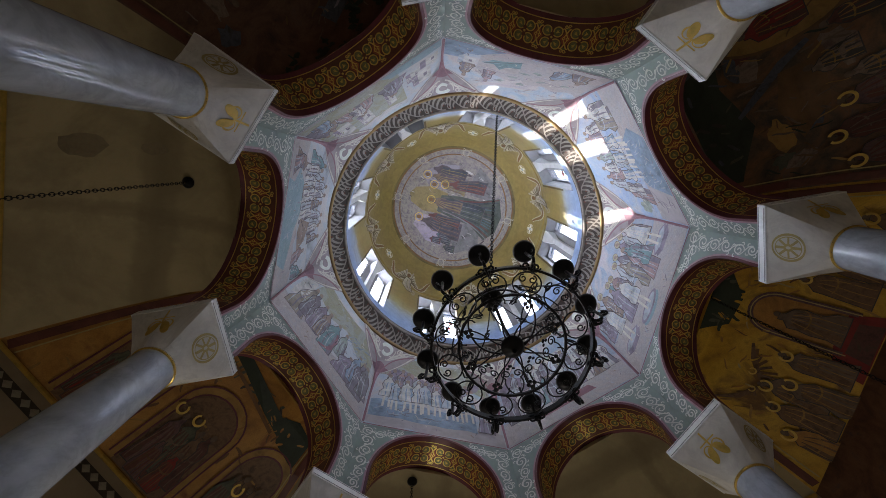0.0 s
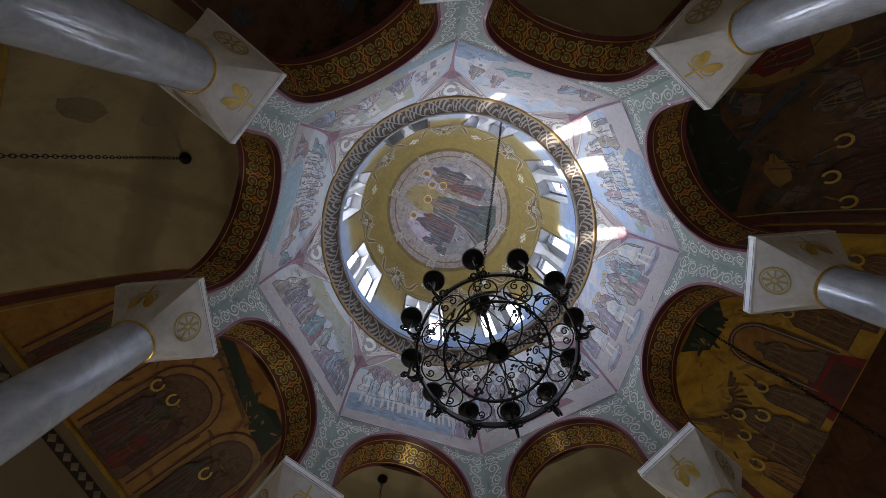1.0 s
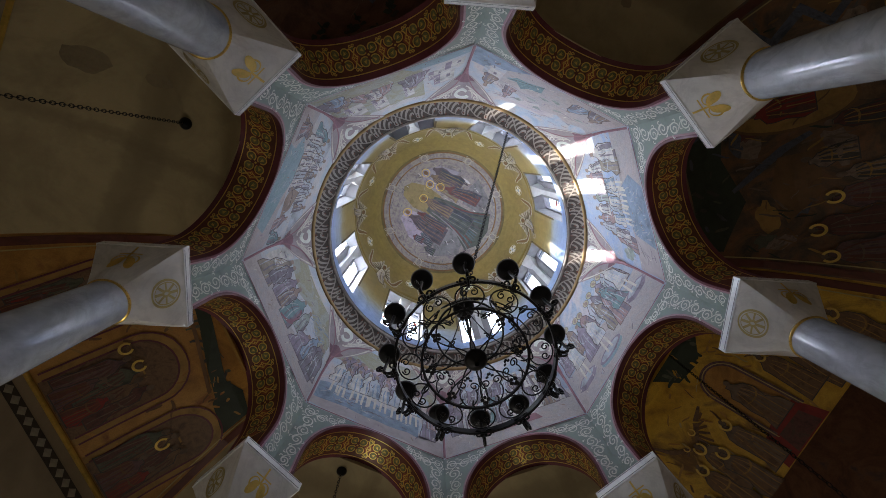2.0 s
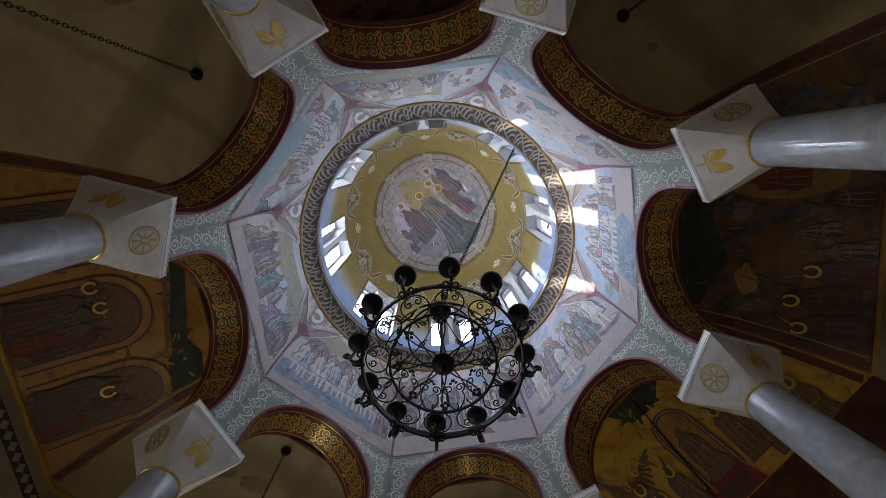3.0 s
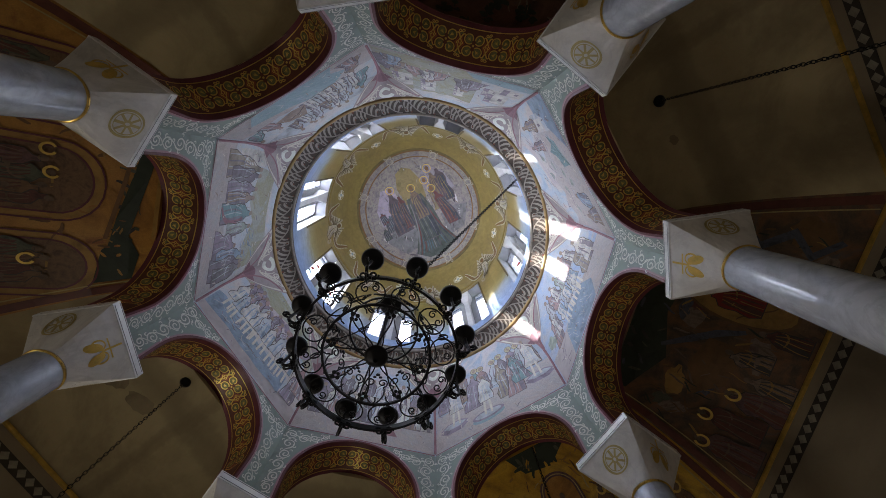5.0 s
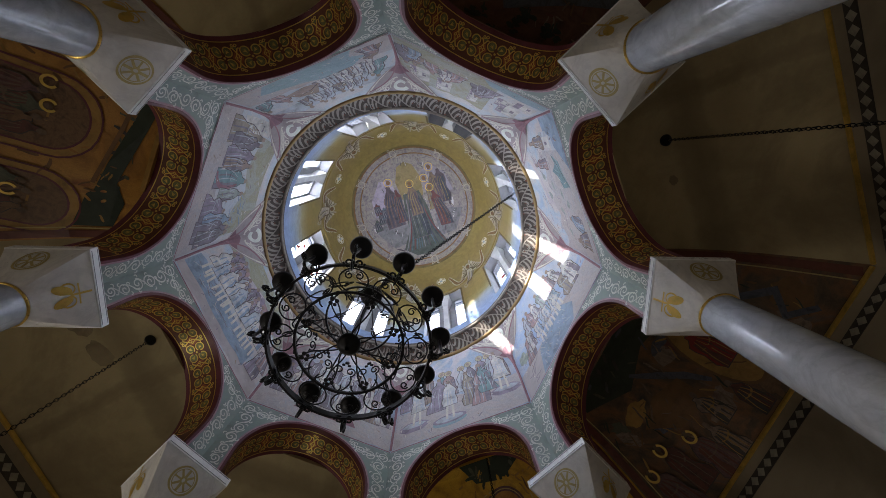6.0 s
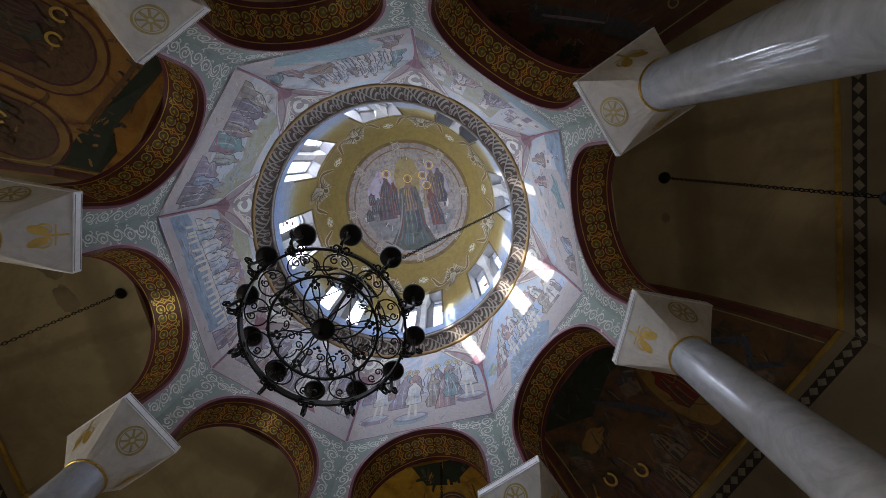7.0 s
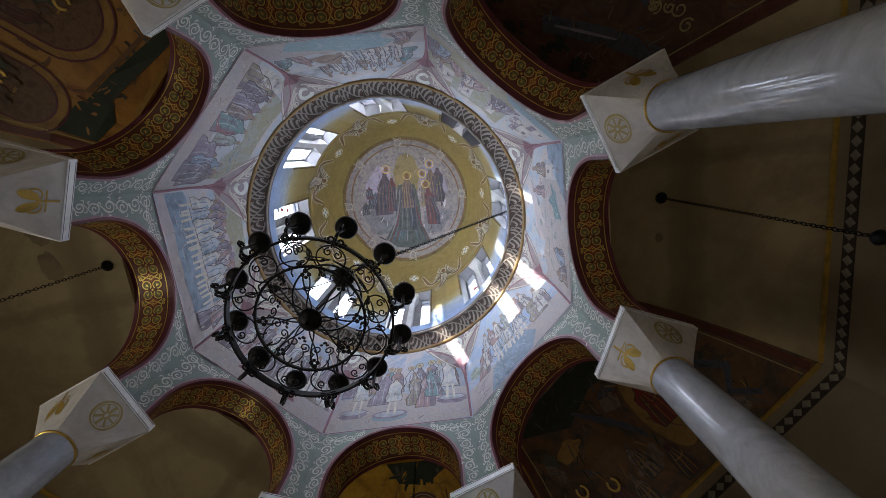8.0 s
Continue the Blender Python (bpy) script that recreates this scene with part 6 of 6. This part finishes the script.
# ---- chandelier ----
def chandelier():
    zb = 5.33                      # plane of the wheel
    e = thing("chandelier", pose(-0.04, 0.04, zb), "large black wrought-iron wheel chandelier with twelve lamps on a chain", "chandelier")
    iron = M["iron"]
    bm = bmesh.new()
    lathe(bm, [(0.02, -0.1), (0.05, -0.075), (0.08, -0.05), (0.11, -0.015), (0.107, 0.02), (0.055, 0.06), (0.035, 0.14), (0.02, 0.2)], 28)
    part("hub", bm, iron, e, "round black hub with a boss", smooth=True)

    def hoop(name, r, z, h, t):
        bm = bmesh.new()
        vs = lathe(bm, [(r - t, z - h), (r + t, z - h), (r + t, z + h), (r - t, z + h), (r - t, z - h)], 64)
        part(name, bm, iron, e, "black iron hoop")
    hoop("outer_hoop", 0.755, 0.0, 0.034, 0.011)
    hoop("inner_hoop", 0.5, 0.0, 0.012, 0.011)
    hoop("upper_hoop", 0.36, 0.62, 0.016, 0.009)
    # loops between hub and inner hoop
    for i in range(8):
        a = math.pi / 4 * i
        bm = bmesh.new()
        for s in (-1, 1):
            pts = bezier((0.1, s * 0.02), (0.2, s * 0.05), (0.26, s * 0.17), (0.4, s * 0.19), 12) + bezier((0.4, s * 0.19), (0.53, s * 0.2), (0.52, s * 0.03), (0.42, s * 0.05), 8)[1:]
            tube(bm, [(x, y, 0.0) for x, y in pts], 0.0075, 5)
        o = part("loop", bm, iron, e, "")
        o.matrix_basis = turn(math.degrees(a))
        bm = bmesh.new()
        for x, y, r in ((0.46, 0, 0.026), (0.425, 0.03, 0.024), (0.425, -0.03, 0.024), (0.4, 0, 0.02)):
            bmesh.ops.create_icosphere(bm, subdivisions=1, radius=r, matrix=Matrix.Translation((x, y, -0.005)) @ Matrix.Diagonal((1, 1, 0.5, 1)))
        k = part("clover_knot", bm, iron, o, "small clover knot")
        k.matrix_basis = turn(22.5)
    # rings and scrolls between the hoops
    for i in range(12):
        a = 30.0 * i + 15
        bm = bmesh.new()
        tube(bm, [(0.612 + 0.112 * math.cos(t), 0.132 * math.sin(t), 0) for t in [radians(q) for q in range(0, 361, 18)]], 0.0075, 5)
        for s in (-1, 1):
            tube(bm, [(x, s * y, 0.01) for x, y in spiral(0.655, 0.045, 0.04, 0, 1.2, 1, 12, 0.3)], 0.007, 5)
        o = part("ring_scroll", bm, iron, e)
        o.matrix_basis = turn(a)
    # braces up to the crown
    for i in range(6):
        bm = bmesh.new()
        pts = bezier((0.73, 0, 0.03), (0.55, 0, 0.3), (0.62, 0, 0.5), (0.36, 0, 0.62), 12) + bezier((0.36, 0, 0.62), (0.2, 0, 0.72), (0.12, 0, 1.1), (0.03, 0, 1.36), 10)[1:]
        tube(bm, pts, 0.0075, 5)
        tube(bm, [(x, 0, z) for x, z in spiral(0.5, 0.52, 0.08, -1.5, 1.3, 1, 16, 0.25)], 0.008, 5)
        tube(bm, [(x, 0, z) for x, z in spiral(0.24, 0.72, 0.07, 2.5, 1.3, -1, 16, 0.25)], 0.008, 5)
        tube(bm, [(x, 0, z) for x, z in spiral(0.62, 0.2, 0.07, 2.0, 1.3, -1, 16, 0.25)], 0.008, 5)
        o = part("brace", bm, iron, e, "scrolled iron brace")
        o.matrix_basis = turn(60 * i + 10)
    # leafy scrolls standing between the wheel and the upper hoop
    for i in range(12):
        bm = bmesh.new()
        for s in (-1, 1):
            tube(bm, [(0.6 - 0.35 * z, s * y, z) for y, z in spiral(0.062, 0.36, 0.055, -1.2, 1.35, 1, 16, 0.25)], 0.0075, 5)
            tube(bm, [(0.6 - 0.35 * z, s * y, z) for y, z in bezier((0.0, 0.1), (0.09, 0.16), (0.11, 0.26), (0.075, 0.31), 9)], 0.0075, 5)
        o = part("leaf_scroll", bm, iron, e)
        o.matrix_basis = turn(30 * i + 25)
        bm = bmesh.new()
        for y, z, r in ((0, 0.46, 0.028), (0.03, 0.43, 0.022), (-0.03, 0.43, 0.022)):
            bmesh.ops.create_icosphere(bm, subdivisions=1, radius=r, matrix=Matrix.Translation((0.6 - 0.35 * z, y, z)) @ Matrix.Diagonal((0.5, 1, 1, 1)))
        part("leaf_knot", bm, iron, o, "small leaf knot")
    bm = bmesh.new()
    lathe(bm, [(0.018, 0.1), (0.018, 1.3), (0.06, 1.34), (0.13, 1.4), (0.14, 1.44), (0.1, 1.5), (0.03, 1.56), (0.012, 1.6)], 20)
    part("stem", bm, iron, e, "iron stem with an upper boss", smooth=True)
    # lamp arms
    for i in range(12):
        a = 30.0 * i + LAMP_TURN
        bm = bmesh.new()
        pts = bezier((0.755, 0, -0.01), (0.79, 0, -0.12), (0.89, 0, -0.08), (0.855, 0, 0.06), 12) + [(0.846, 0, 0.16), (0.842, 0, 0.3)]
        tube(bm, pts, 0.016, 6)
        tube(bm, [(0.79 + x, 0, -0.1 + z) for x, z in spiral(0.0, 0.0, 0.06, 1.5, 1.3, 1, 14, 0.3)], 0.011, 5)
        tube(bm, [(0.89 + x, 0, 0.03 + z) for x, z in spiral(0.0, 0.0, 0.05, 1.5, 1.3, -1, 14, 0.3)], 0.011, 5)
        box(bm, (0.75, -0.035, -0.06), (0.78, 0.035, 0.04), 0.008)
        for q in (-1, 1):
            tube(bm, [(0.775 + x, q * (0.05 + z), -0.01) for x, z in spiral(0.0, 0.0, 0.045, 1.5, 1.3, 1, 12, 0.3)], 0.01, 5)
        o = part("lamp_arm", bm, iron, e, "scrolled lamp arm")
        o.matrix_basis = turn(a)
        bm = bmesh.new()
        lathe(bm, [(0.012, 0.26), (0.05, 0.275), (0.098, 0.31), (0.112, 0.345), (0.108, 0.35), (0.09, 0.32), (0.03, 0.3)], 22)
        cup = part("lamp_cup", bm, iron, o, "dished black drip pan", smooth=True)
        cup.matrix_basis = pose(0.842, 0, 0)
        bm = bmesh.new()
        lathe(bm, [(0.02, 0.3), (0.032, 0.32), (0.03, 0.45), (0.02, 0.47)], 12)
        cnd = part("candle_tube", bm, M["cream"], o, "cream candle tube", smooth=True)
        cnd.matrix_basis = pose(0.842, 0, 0)
    return e


LAMP_TURN = A0 + 19.8
chandelier()


def chain(name, a, b, label, size=0.04, thick=0.0065):
    """Links one after another between two places."""
    a, b = Vector(a), Vector(b)
    n = max(2, int((b - a).length / (size * 1.5)))
    q = (b - a).to_track_quat("X", "Z").to_matrix().to_4x4()
    bm = bmesh.new()
    for i in range(n):
        m = Matrix.Translation(a + (b - a) * (i + 0.5) / n) @ q @ Matrix.Rotation(math.pi / 2 * (i % 2), 4, "X")
        pts = [m @ Vector((size * math.cos(t), size * 0.55 * math.sin(t), 0)) for t in [2 * math.pi * j / 10 for j in range(11)]]
        tube(bm, pts, thick, 4)
    return tagged(part(name, bm, M["iron"]), label, "chain")


az = radians(A0 + 114.5)
chain("hanging_chain", (-0.04, 0.04, 6.9), (R_DRUM * math.cos(az) * 0.99, R_DRUM * math.sin(az) * 0.99, 11.6), "black iron chain from the chandelier to the foot of the drum")

# ceiling roses with lamp chains in the ambulatory
for k, x, low in ((0, 5.6, 5.0), (2, 5.6, 5.4), (4, 5.15, 5.0), (6, 5.6, 5.0)):
    z = vault_at(x)
    p0 = turn(side_deg(k)) @ Vector((x, 0, z))
    e = thing("ceiling_rose", Matrix.Translation(p0), "black iron ceiling rose holding a long lamp chain", "ceiling rose", "lamp hangers in the ambulatory")
    bm = bmesh.new()
    lathe(bm, [(0.11, 0.0), (0.115, -0.03), (0.09, -0.07), (0.04, -0.11), (0.015, -0.14)], 20)
    part("rose", bm, M["iron"], e, "domed black plate", smooth=True)
    bm = bmesh.new()
    n = int((z - low) / 0.07)
    for i in range(n):
        m = Matrix.Translation((0, 0, -0.13 - 0.07 * i)) @ Matrix.Rotation(math.pi / 2, 4, "Y") @ Matrix.Rotation(math.pi / 2 * (i % 2), 4, "X")
        tube(bm, [m @ Vector((0.046 * math.cos(t), 0.024 * math.sin(t), 0)) for t in [2 * math.pi * j / 8 for j in range(9)]], 0.007, 4)
    part("lamp_chain", bm, M["iron"], e, "black link chain")
    bm = bmesh.new()
    lathe(bm, [(0.01, -4.27), (0.06, -4.29), (0.085, -4.34), (0.06, -4.4), (0.01, -4.42)], 16)
    part("chain_boss", bm, M["iron"], e, "small dark boss on the chain", smooth=True)

# diamonds of the frieze, last
bm = bmesh.new()
blob(bm, [(0.095, 0), (0.0, 0.1), (-0.095, 0), (0.0, -0.1)], lambda u, v: (0, u, v))
diamond_me = mesh_of("diamond", bm, M["diamond"])
for ob, h in FRIEZE:
    n = 30
    for i in range(n):
        o = new("diamond", diamond_me)
        o.parent, o.matrix_basis = ob, pose(WALL_AP - 0.016, -h + 0.12 + (2 * h - 0.24) * i / (n - 1), Z_GOLD - 0.415)
